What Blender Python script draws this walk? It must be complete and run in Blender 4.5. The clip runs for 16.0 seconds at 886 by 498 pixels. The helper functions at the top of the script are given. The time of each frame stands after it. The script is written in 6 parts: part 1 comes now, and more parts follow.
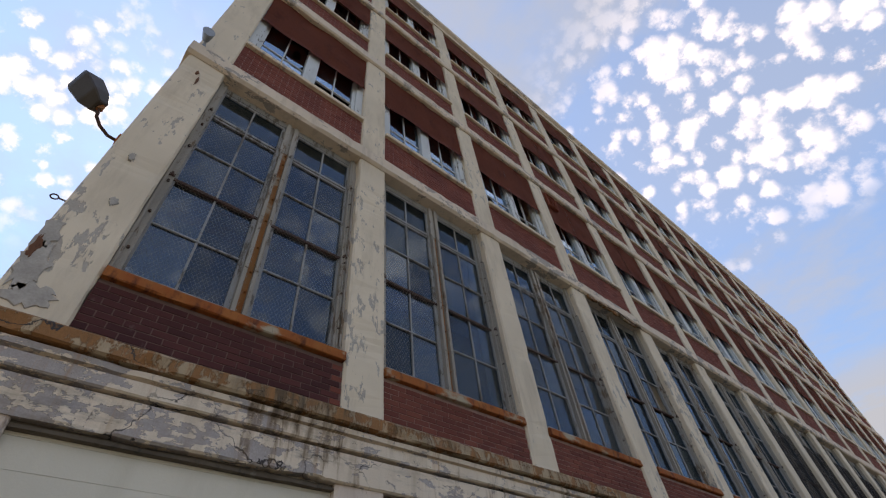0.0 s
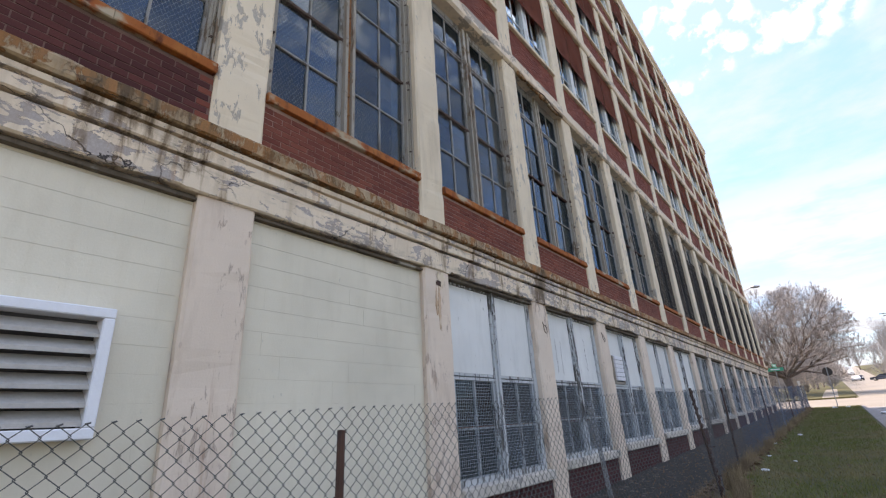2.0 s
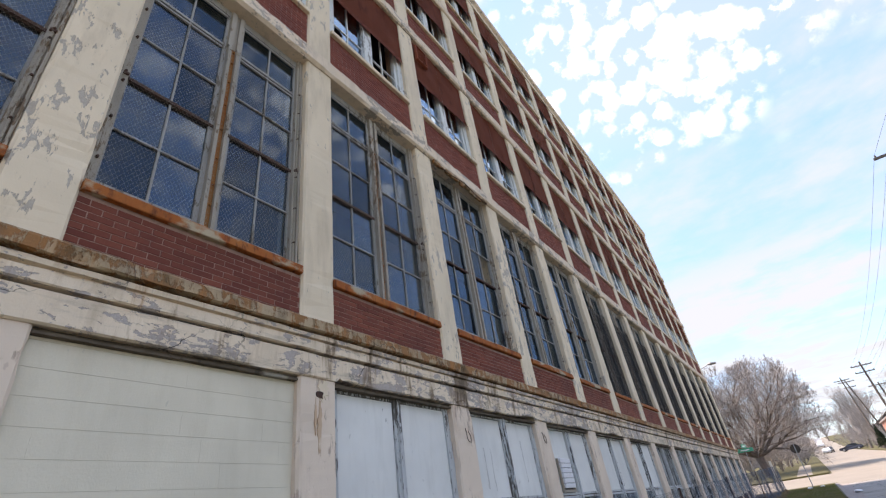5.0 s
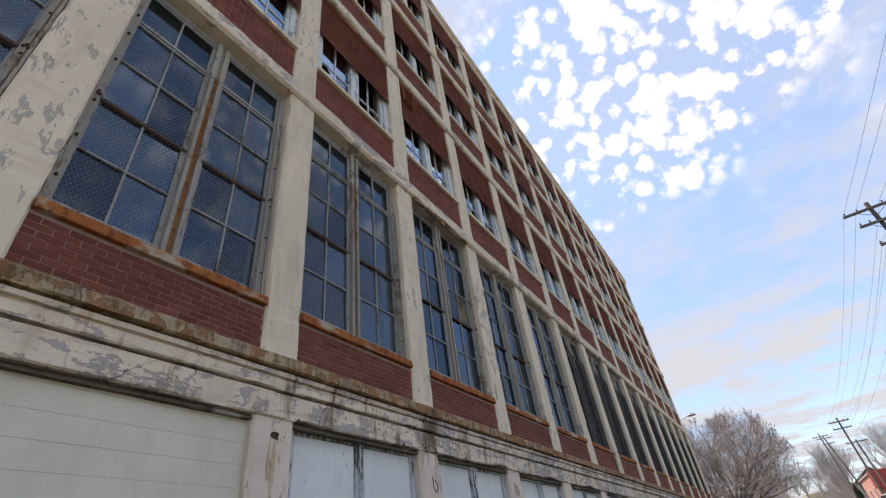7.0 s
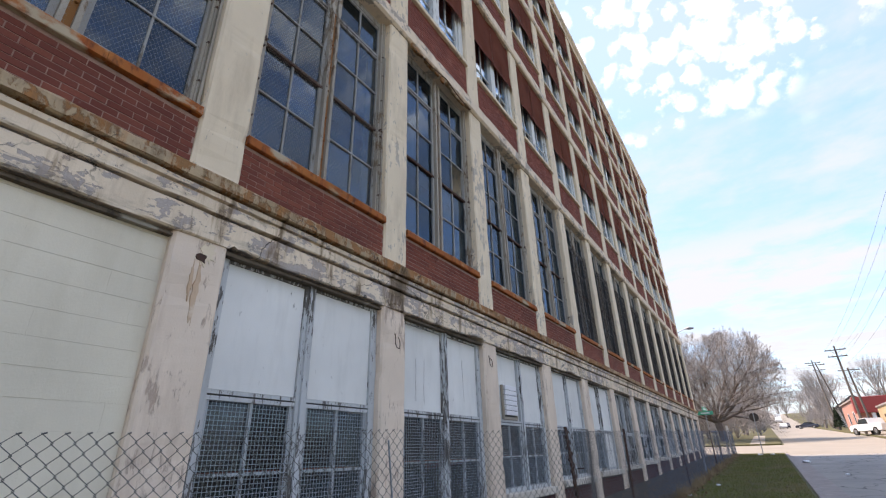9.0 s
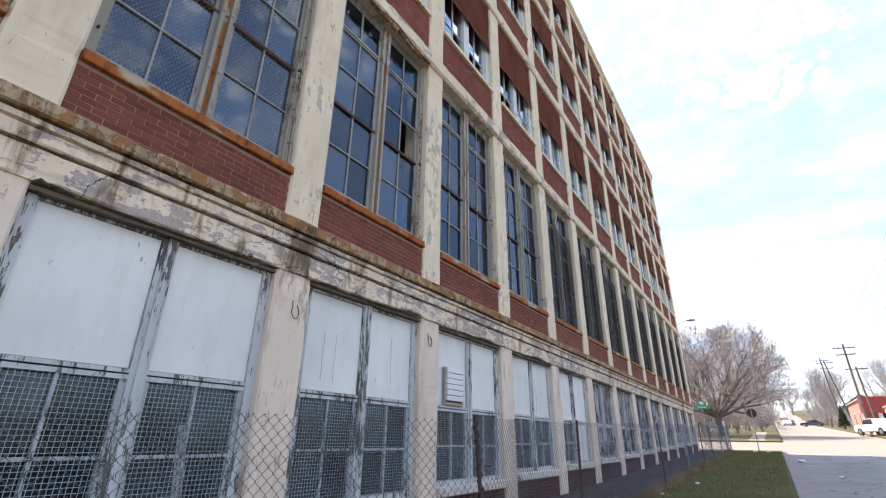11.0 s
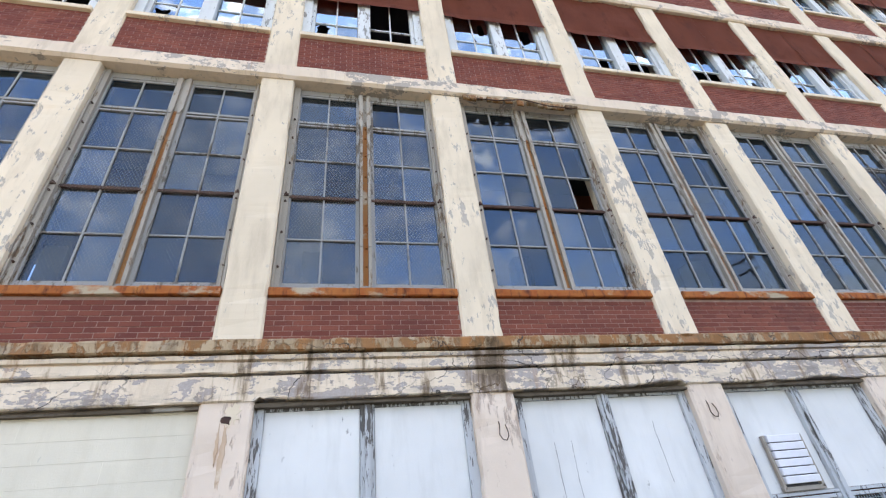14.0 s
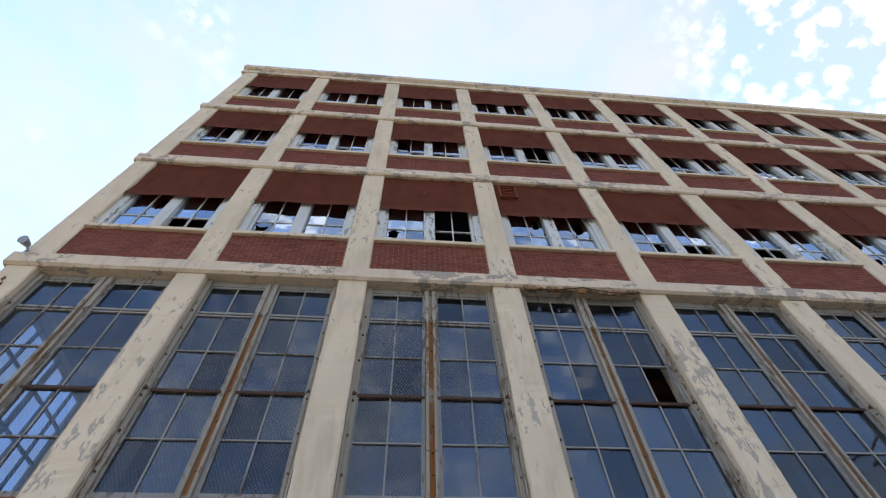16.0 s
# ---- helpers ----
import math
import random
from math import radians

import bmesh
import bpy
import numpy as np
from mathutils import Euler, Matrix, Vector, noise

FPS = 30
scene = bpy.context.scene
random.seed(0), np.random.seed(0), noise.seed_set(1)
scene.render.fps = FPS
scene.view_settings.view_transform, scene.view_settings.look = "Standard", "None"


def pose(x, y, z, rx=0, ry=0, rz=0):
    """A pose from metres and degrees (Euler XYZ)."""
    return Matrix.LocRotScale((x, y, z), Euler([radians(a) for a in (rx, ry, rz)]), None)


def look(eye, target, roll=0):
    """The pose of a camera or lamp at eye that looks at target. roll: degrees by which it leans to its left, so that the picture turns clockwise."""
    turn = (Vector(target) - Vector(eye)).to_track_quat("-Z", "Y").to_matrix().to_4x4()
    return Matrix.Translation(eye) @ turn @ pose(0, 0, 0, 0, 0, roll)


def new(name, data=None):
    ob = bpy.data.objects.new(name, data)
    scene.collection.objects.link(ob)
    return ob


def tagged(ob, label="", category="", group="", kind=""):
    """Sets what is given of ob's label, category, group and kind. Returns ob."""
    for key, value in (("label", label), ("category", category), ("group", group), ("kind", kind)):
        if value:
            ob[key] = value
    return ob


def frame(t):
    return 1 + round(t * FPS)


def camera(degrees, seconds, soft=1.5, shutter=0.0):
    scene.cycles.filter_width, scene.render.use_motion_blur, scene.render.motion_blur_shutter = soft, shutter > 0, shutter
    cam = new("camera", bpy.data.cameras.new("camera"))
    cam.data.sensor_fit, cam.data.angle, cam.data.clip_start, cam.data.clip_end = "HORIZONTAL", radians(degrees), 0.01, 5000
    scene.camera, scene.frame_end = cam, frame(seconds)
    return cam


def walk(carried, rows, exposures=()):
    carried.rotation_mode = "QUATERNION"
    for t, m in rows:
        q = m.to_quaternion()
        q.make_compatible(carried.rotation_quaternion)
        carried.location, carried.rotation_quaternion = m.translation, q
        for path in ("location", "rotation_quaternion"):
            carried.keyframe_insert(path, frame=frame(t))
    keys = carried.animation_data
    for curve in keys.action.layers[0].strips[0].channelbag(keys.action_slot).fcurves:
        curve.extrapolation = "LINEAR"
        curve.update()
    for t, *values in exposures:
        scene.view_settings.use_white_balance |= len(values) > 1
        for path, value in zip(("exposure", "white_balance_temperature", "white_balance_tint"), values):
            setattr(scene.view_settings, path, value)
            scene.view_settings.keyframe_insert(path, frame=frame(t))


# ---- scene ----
cam = camera(87.1, 16.0, 1.2)
METRES, EYE, TILT, LEAN, TURN = 7.66, 1.771, 0.0, 0.0, 44.6
ROWS = [
    (0.0, 0.0, 0.0, 0.0, 5.55, 47.38, 5.13),
    (0.5, 0.0073, 0.0113, -0.0131, 3.63, 36.67, 3.32),
    (1.0, 0.0102, 0.0221, -0.0202, 3.32, 28.48, 3.37),
    (1.5, 0.0177, 0.0464, -0.0231, -2.91, 25.5, 2.52),
    (2.0, 0.0561, 0.0661, -0.0316, -5.28, 20.64, 3.09),
    (2.5, 0.0952, 0.0876, -0.0343, -1.76, 15.83, 3.18),
    (3.0, 0.1312, 0.1216, -0.0239, -4.37, 17.7, 2.5),
    (3.5, 0.1747, 0.1432, -0.0164, -7.05, 19.92, 3.16),
    (4.0, 0.1885, 0.1448, -0.0054, -7.96, 24.13, 4.72),
    (4.5, 0.1878, 0.1419, 0.0009, -7.42, 28.52, 7.09),
    (7.0, 0.2108, 0.1526, 0.005, -11.02, 36.05, 6.75),
    (7.5, 0.2211, 0.1664, 0.0021, -12.52, 34.73, 6.12),
    (8.0, 0.2256, 0.204, -0.0091, -13.9, 30.56, 4.94),
    (8.5, 0.2615, 0.2402, -0.0227, -12.67, 25.54, 3.25),
    (9.0, 0.3114, 0.2793, -0.0277, -11.54, 24.02, 1.37),
    (9.5, 0.358, 0.3236, -0.024, -13.85, 21.91, 1.37),
    (12.0, 0.6054, 0.3913, -0.0126, -6.22, 25.24, -0.63),
    (12.5, 0.6601, 0.4103, -0.0034, -3.16, 28.3, 1.76),
    (13.0, 0.6879, 0.435, 0.0022, 2.25, 29.65, 4.27),
    (13.5, 0.6977, 0.4579, 0.0058, 14.33, 31.63, 6.01),
    (14.0, 0.719, 0.4723, 0.013, 34.34, 34.16, 5.69),
    (14.5, 0.7278, 0.4649, 0.0217, 42.0, 39.45, 4.32),
    (15.0, 0.7271, 0.4537, 0.0278, 42.17, 44.28, 2.57),
    (15.5, 0.731, 0.4429, 0.0354, 40.88, 50.4, 1.67),
    (16.0, 0.7364, 0.4355, 0.039, 40.63, 55.37, 1.77),
]
WB = (7760, 23.5)
EXPO = [(t, stops + 0.34, *WB) for t, stops in ((0.0, 0.3), (0.5, 0.95), (1.0, 1.45), (1.5, 1.4), (2.0, 1.15), (2.5, 1.44), (3.0, 1.5), (3.5, 1.17), (4.0, 1.17), (4.5, 1.1), (4.7, 1.08), (7.0, 0.68), (8.0, 0.77), (8.5, 0.98), (9.0, 1.06),
                                         (9.7, 1.15), (12.0, 1.5), (12.5, 1.5), (13.5, 1.72), (14.0, 2.05), (14.5, 2.0), (15.0, 1.88), (15.5, 1.55), (16.0, 1.03))]
walk(cam, [(t, pose(0, 0, EYE, TILT, LEAN, TURN) @ pose(METRES * x, METRES * y, METRES * z, 90 + pitch, roll, yaw)) for t, x, y, z, yaw, pitch, roll in ROWS], EXPO)

# ---- world and sun: the sun stands high behind the building, whose street front lies in its shade ----
SUN_EL, SUN_AZ = 57.0, 186.0   # azimuth counted from +x towards +y


def sky_world():
    w = bpy.data.worlds.new("sky")
    scene.world = w
    w.use_nodes = True
    nt = w.node_tree
    nt.nodes.clear()
    out = nt.nodes.new("ShaderNodeOutputWorld")
    bg = nt.nodes.new("ShaderNodeBackground")
    bg.inputs["Strength"].default_value = 0.12
    sky = nt.nodes.new("ShaderNodeTexSky")
    sky.sky_type, sky.sun_disc = "NISHITA", False
    sky.sun_elevation, sky.sun_rotation = radians(SUN_EL), radians(90 - SUN_AZ)
    sky.air_density, sky.dust_density = 1.0, 0.05
    # broken cloud: noise on a flat layer overhead
    co = nt.nodes.new("ShaderNodeTexCoord")
    sep = nt.nodes.new("ShaderNodeSeparateXYZ")
    nt.links.new(co.outputs["Generated"], sep.inputs[0])
    zz = nt.nodes.new("ShaderNodeMath")
    zz.operation = "MAXIMUM"
    zz.inputs[1].default_value = 0.06
    nt.links.new(sep.outputs["Z"], zz.inputs[0])
    flat = nt.nodes.new("ShaderNodeVectorMath")
    flat.operation = "DIVIDE"
    comb = nt.nodes.new("ShaderNodeCombineXYZ")
    for i in range(3):
        nt.links.new(zz.outputs[0], comb.inputs[i])
    nt.links.new(co.outputs["Generated"], flat.inputs[0])
    nt.links.new(comb.outputs[0], flat.inputs[1])

    def layer(scale, detail, rough, lo, hi, shift, source=None):
        mp = nt.nodes.new("ShaderNodeMapping")
        mp.inputs["Location"].default_value = shift
        nt.links.new(source or flat.outputs[0], mp.inputs[0])
        nz = nt.nodes.new("ShaderNodeTexNoise")
        nz.inputs["Scale"].default_value, nz.inputs["Detail"].default_value, nz.inputs["Roughness"].default_value = scale, detail, rough
        nt.links.new(mp.outputs[0], nz.inputs["Vector"])
        mr = nt.nodes.new("ShaderNodeMapRange")
        mr.interpolation_type = "SMOOTHSTEP"
        mr.inputs["From Min"].default_value, mr.inputs["From Max"].default_value = lo, hi
        nt.links.new(nz.outputs["Fac"], mr.inputs["Value"])
        return mr.outputs[0]

    def blob(cx, cy, inner, outer):
        d = nt.nodes.new("ShaderNodeVectorMath")
        d.operation = "DISTANCE"
        nt.links.new(flat.outputs[0], d.inputs[0])
        d.inputs[1].default_value = (cx, cy, 1.0)
        mr = nt.nodes.new("ShaderNodeMapRange")
        mr.interpolation_type = "SMOOTHSTEP"
        mr.inputs["From Min"].default_value, mr.inputs["From Max"].default_value = outer, inner
        nt.links.new(d.outputs["Value"], mr.inputs["Value"])
        return mr.outputs[0]

    def both(op, a, b):
        n = nt.nodes.new("ShaderNodeMath")
        n.operation = op
        for i, v in enumerate((a, b)):
            if isinstance(v, float):
                n.inputs[i].default_value = v
            else:
                nt.links.new(v, n.inputs[i])
        return n.outputs[0]

    def heaps(scale, shift):
        """Rounded cloudlets: cells with ragged edges, of uneven size."""
        mp = nt.nodes.new("ShaderNodeMapping")
        mp.inputs["Location"].default_value = shift
        nt.links.new(co.outputs["Generated"], mp.inputs[0])
        rag = nt.nodes.new("ShaderNodeTexNoise")
        rag.inputs["Scale"].default_value, rag.inputs["Detail"].default_value, rag.inputs["Roughness"].default_value = scale * 1.9, 7.0, 0.62
        nt.links.new(mp.outputs[0], rag.inputs["Vector"])
        push = nt.nodes.new("ShaderNodeVectorMath")
        push.operation = "MULTIPLY_ADD"
        push.inputs[1].default_value = (0.9 / scale, 0.9 / scale, 0.9 / scale)
        nt.links.new(rag.outputs["Color"], push.inputs[0])
        nt.links.new(mp.outputs[0], push.inputs[2])
        vo = nt.nodes.new("ShaderNodeTexVoronoi")
        vo.feature = "SMOOTH_F1"
        vo.inputs["Scale"].default_value, vo.inputs["Smoothness"].default_value = scale, 0.35
        nt.links.new(push.outputs[0], vo.inputs["Vector"])
        size = both("MULTIPLY", layer(scale * 0.35, 3.0, 0.5, 0.25, 0.75, shift, co.outputs["Generated"]), 0.42)
        edge = both("SUBTRACT", both("ADD", size, 0.29), vo.outputs["Distance"])
        frayed = both("ADD", edge, both("MULTIPLY", both("SUBTRACT", rag.outputs["Fac"], 0.5), 0.55))
        mr = nt.nodes.new("ShaderNodeMapRange")
        mr.interpolation_type = "SMOOTHSTEP"
        mr.inputs["From Min"].default_value, mr.inputs["From Max"].default_value = -0.12, 0.34
        nt.links.new(frayed, mr.inputs["Value"])
        return mr.outputs[0]

    puffs = heaps(31.0, (3.1, 0.4, 0.0))
    fields = both("MAXIMUM", blob(0.12, 0.98, 0.2, 0.62), blob(-0.85, -0.35, 0.15, 0.5))
    fields = both("MAXIMUM", fields, both("MULTIPLY", blob(0.0, 0.0, 1.2, 2.0), layer(1.4, 3.0, 0.5, 0.52, 0.68, (0.3, 5.2, 0.0))))
    fields = both("MAXIMUM", fields, both("MULTIPLY", blob(1.2, -0.1, 0.3, 1.3), 0.4))
    low_bank = layer(1.3, 8.0, 0.6, 0.36, 0.60, (2.0, 1.0, 0.0))
    far_off = blob(0.0, 0.0, 3.1, 1.9)
    wisps = layer(1.5, 9.0, 0.60, 0.42, 0.72, (8.0, 1.0, 0.0))
    glow = blob(-0.42, 0.10, 0.0, 1.0)
    mx = both("MAXIMUM", both("MULTIPLY", low_bank, far_off), both("MAXIMUM", both("MULTIPLY", wisps, 0.8), both("MULTIPLY", blob(0.12, 0.98, 0.1, 0.75), 0.42)))
    mx = both("MAXIMUM", mx, both("MULTIPLY", glow, 0.05))
    cumulus = both("MULTIPLY", puffs, fields)
    # haze thickens towards the horizon
    hz = nt.nodes.new("ShaderNodeMapRange")
    hz.inputs["From Min"].default_value, hz.inputs["From Max"].default_value = 0.33, 0.0
    hz.inputs["To Min"].default_value, hz.inputs["To Max"].default_value = 0.0, 0.5
    nt.links.new(sep.outputs["Z"], hz.inputs["Value"])
    mx2 = nt.nodes.new("ShaderNodeMath")
    mx2.operation = "MAXIMUM"
    nt.links.new(mx, mx2.inputs[0])
    nt.links.new(hz.outputs[0], mx2.inputs[1])
    white = nt.nodes.new("ShaderNodeMix")
    white.data_type = "RGBA"
    white.inputs["B"].default_value = (2.6, 3.12, 3.65, 1)
    boost = nt.nodes.new("ShaderNodeMix")
    boost.data_type, boost.blend_type = "RGBA", "MULTIPLY"
    boost.inputs["Factor"].default_value = 1.0
    # the blue pales less towards the ground than clear-air scattering has it
    deep = nt.nodes.new("ShaderNodeMix")
    deep.data_type = "RGBA"
    deep.inputs["A"].default_value, deep.inputs["B"].default_value = (0.76, 0.97, 1.12, 1), SKY_GAIN
    rise = nt.nodes.new("ShaderNodeMapRange")
    rise.interpolation_type = "SMOOTHSTEP"
    rise.inputs["From Min"].default_value, rise.inputs["From Max"].default_value = 0.1, 0.75
    nt.links.new(sep.outputs["Z"], rise.inputs["Value"])
    nt.links.new(rise.outputs[0], deep.inputs["Factor"])
    nt.links.new(deep.outputs["Result"], boost.inputs["B"])
    nt.links.new(sky.outputs[0], boost.inputs["A"])
    nt.links.new(boost.outputs["Result"], white.inputs["A"])
    nt.links.new(mx2.outputs[0], white.inputs["Factor"])
    heap = nt.nodes.new("ShaderNodeMix")
    heap.data_type = "RGBA"
    heap.inputs["B"].default_value = (6.4, 6.7, 7.1, 1)
    nt.links.new(cumulus, heap.inputs["Factor"])
    nt.links.new(white.outputs["Result"], heap.inputs["A"])
    nt.links.new(heap.outputs["Result"], bg.inputs["Color"])
    nt.links.new(bg.outputs[0], out.inputs[0])


SKY_GAIN = (1.42, 1.66, 1.72, 1)
sky_world()
sun = new("sun", bpy.data.lights.new("sun", "SUN"))
sun.data.energy, sun.data.angle, sun.data.color = 3.3, radians(0.6), (1.0, 0.95, 0.86)
az, el = radians(SUN_AZ), radians(SUN_EL)
toward = Vector((math.cos(az) * math.cos(el), math.sin(az) * math.cos(el), math.sin(el)))
sun.matrix_world = look(toward * 100, (0, 0, 0))


# ---- materials ----
def shade(name):
    m = bpy.data.materials.new(name)
    m.use_nodes = True
    return m, m.node_tree, m.node_tree.nodes["Principled BSDF"]


def place_of(nt, scale=(1, 1, 1), shift=(0, 0, 0)):
    g = nt.nodes.new("ShaderNodeNewGeometry")
    mp = nt.nodes.new("ShaderNodeMapping")
    mp.inputs["Scale"].default_value, mp.inputs["Location"].default_value = scale, shift
    nt.links.new(g.outputs["Position"], mp.inputs[0])
    return mp.outputs[0]


def noisy(nt, vec, scale, detail=4.0, rough=0.55, distort=0.0):
    n = nt.nodes.new("ShaderNodeTexNoise")
    n.inputs["Scale"].default_value, n.inputs["Detail"].default_value = scale, detail
    n.inputs["Roughness"].default_value, n.inputs["Distortion"].default_value = rough, distort
    nt.links.new(vec, n.inputs["Vector"])
    return n.outputs["Fac"]


def remap(nt, v, lo, hi, a=0.0, b=1.0):
    r = nt.nodes.new("ShaderNodeMapRange")
    r.inputs["From Min"].default_value, r.inputs["From Max"].default_value = lo, hi
    r.inputs["To Min"].default_value, r.inputs["To Max"].default_value = a, b
    nt.links.new(v, r.inputs["Value"])
    return r.outputs[0]


def calc(nt, op, a, b):
    n = nt.nodes.new("ShaderNodeMath")
    n.operation = op
    for i, v in enumerate((a, b)):
        if isinstance(v, (int, float)):
            n.inputs[i].default_value = v
        else:
            nt.links.new(v, n.inputs[i])
    return n.outputs[0]


def blend(nt, fac, a, b, mode="MIX"):
    n = nt.nodes.new("ShaderNodeMix")
    n.data_type, n.blend_type = "RGBA", mode
    for key, v in (("Factor", fac), ("A", a), ("B", b)):
        if isinstance(v, tuple):
            n.inputs[key].default_value = (*v, 1)
        elif isinstance(v, (int, float)):
            n.inputs[key].default_value = v
        else:
            nt.links.new(v, n.inputs[key])
    return n.outputs["Result"]


def bumped(nt, bsdf, height, strength=0.3, distance=0.01):
    b = nt.nodes.new("ShaderNodeBump")
    b.inputs["Strength"].default_value, b.inputs["Distance"].default_value = strength, distance
    nt.links.new(height, b.inputs["Height"])
    nt.links.new(b.outputs[0], bsdf.inputs["Normal"])


def per_object(nt):
    return nt.nodes.new("ShaderNodeObjectInfo").outputs["Random"]


def per_island(nt):
    return nt.nodes.new("ShaderNodeNewGeometry").outputs["Random Per Island"]


def painted(name, paint, bare, peel=0.6, scale=2.5, edge=0.02, rust=0.0, rust_colour=(0.33, 0.13, 0.04), dirt=0.35,
            dirt_colour=(0.16, 0.14, 0.11), rough=0.75, stretch=(1, 1, 0.65), cracks=0.0, relief=0.006, drips=0.0):
    """Old paint that flakes off in patches, with grime and rust that run down."""
    m, nt, b = shade(name)
    p = place_of(nt, stretch)
    flake = noisy(nt, p, scale, 7, 0.62, 0.35)
    grain = noisy(nt, place_of(nt), 55, 5, 0.6)
    big = noisy(nt, place_of(nt, (1, 1, 1), (3, 7, 1)), 0.7, 4, 0.55)
    chips = noisy(nt, place_of(nt, (stretch[0] * 2.2, stretch[1] * 2.2, stretch[2] * 1.2), (8, 8, 8)), scale * 2.0, 6, 0.6, 0.5)
    flake = calc(nt, "ADD", calc(nt, "MULTIPLY", flake, 0.72), calc(nt, "MULTIPLY", chips, 0.34))
    mask = remap(nt, calc(nt, "ADD", flake, calc(nt, "MULTIPLY", calc(nt, "SUBTRACT", big, 0.5), 0.55)), peel, peel + edge)
    tone = blend(nt, remap(nt, big, 0.3, 0.7), tuple(c * 0.86 for c in paint), tuple(min(c * 1.08, 0.9) for c in paint))
    under = blend(nt, grain, tuple(c * 0.7 for c in bare), tuple(c * 1.2 for c in bare))
    col = blend(nt, mask, tone, under)
    run = noisy(nt, place_of(nt, (7, 7, 0.35), (1, 2, 9)), 1.0, 5, 0.6, 0.2)
    if rust:
        col = blend(nt, remap(nt, run, 0.72 - rust * 0.3, 0.95 - rust * 0.3), col, rust_colour)
    grime = noisy(nt, place_of(nt, (3, 3, 0.6), (5, 1, 4)), 1.6, 6, 0.65)
    col = blend(nt, remap(nt, grime, 0.5, 0.85, 0.0, dirt), col, dirt_colour)
    speck = noisy(nt, place_of(nt, (1, 1, 0.6), (2, 2, 2)), 14, 3, 0.5)
    col = blend(nt, remap(nt, speck, 0.72, 0.76, 0, 0.55), col, bare)
    if cracks:
        wob = nt.nodes.new("ShaderNodeVectorMath")
        wob.operation = "ADD"
        nn = nt.nodes.new("ShaderNodeTexNoise")
        nn.inputs["Scale"].default_value, nn.inputs["Detail"].default_value = 4.0, 5.0
        nt.links.new(place_of(nt), nn.inputs["Vector"])
        sc = nt.nodes.new("ShaderNodeVectorMath")
        sc.operation = "SCALE"
        sc.inputs["Scale"].default_value = 0.35
        nt.links.new(nn.outputs["Color"], sc.inputs[0])
        nt.links.new(place_of(nt, (1, 0.7, 1.1)), wob.inputs[0])
        nt.links.new(sc.outputs[0], wob.inputs[1])
        vo = nt.nodes.new("ShaderNodeTexVoronoi")
        vo.feature = "DISTANCE_TO_EDGE"
        vo.inputs["Scale"].default_value = 1.15
        nt.links.new(wob.outputs[0], vo.inputs["Vector"])
        col = blend(nt, calc(nt, "MULTIPLY", remap(nt, vo.outputs["Distance"], 0.008, 0.003), remap(nt, big, 0.42, 0.52)), col, (0.05, 0.04, 0.035))
        soot = noisy(nt, place_of(nt, (1, 0.35, 2.2), (7, 2, 1)), 2.4, 7, 0.7)
        col = blend(nt, remap(nt, soot, 0.54, 0.70, 0, cracks), col, (0.13, 0.115, 0.095))
    if drips:
        # damp brown and black runs that cross all the bands at the same spots
        damp = noisy(nt, place_of(nt, (0.6, 1.5, 0.5), (4, 9, 2)), 1.1, 3, 0.5)
        trail = noisy(nt, place_of(nt, (2.5, 6.5, 1.1), (3, 3, 8)), 1.3, 6, 0.65, 0.3)
        wet = calc(nt, "ADD", calc(nt, "MULTIPLY", damp, 0.55), calc(nt, "MULTIPLY", trail, 0.5))
        col = blend(nt, remap(nt, wet, 0.545, 0.64, 0, drips), col, (0.24, 0.135, 0.055))
        col = blend(nt, remap(nt, wet, 0.585, 0.67, 0, drips), col, (0.055, 0.042, 0.028))
    nt.links.new(col, b.inputs["Base Color"])
    b.inputs["Roughness"].default_value = rough
    b.inputs["Specular IOR Level"].default_value = 0.3
    h = calc(nt, "SUBTRACT", calc(nt, "MULTIPLY", grain, 0.3), mask)
    bumped(nt, b, h, 0.7, relief)
    return m


def masonry(name, a, c, dark, mortar_dust=0.2, island=False, rough=0.85):
    m, nt, b = shade(name)
    r = per_island(nt) if island else per_object(nt)
    col = blend(nt, r, a, c)
    big = noisy(nt, place_of(nt), 1.1, 5, 0.6)
    col = blend(nt, remap(nt, big, 0.45, 0.75, 0, 0.6), col, dark)
    g = noisy(nt, place_of(nt), 70, 4, 0.65)
    col = blend(nt, remap(nt, g, 0.35, 0.75, 0.0, 0.35), col, tuple(v * 0.5 for v in a))
    dust = noisy(nt, place_of(nt, (1, 1, 1), (4, 4, 4)), 9, 5, 0.7)
    col = blend(nt, remap(nt, dust, 0.64, 0.74, 0, mortar_dust), col, (0.42, 0.36, 0.32))
    nt.links.new(col, b.inputs["Base Color"])
    b.inputs["Roughness"].default_value = rough
    b.inputs["Specular IOR Level"].default_value = 0.25
    bumped(nt, b, g, 0.5, 0.004)
    return m


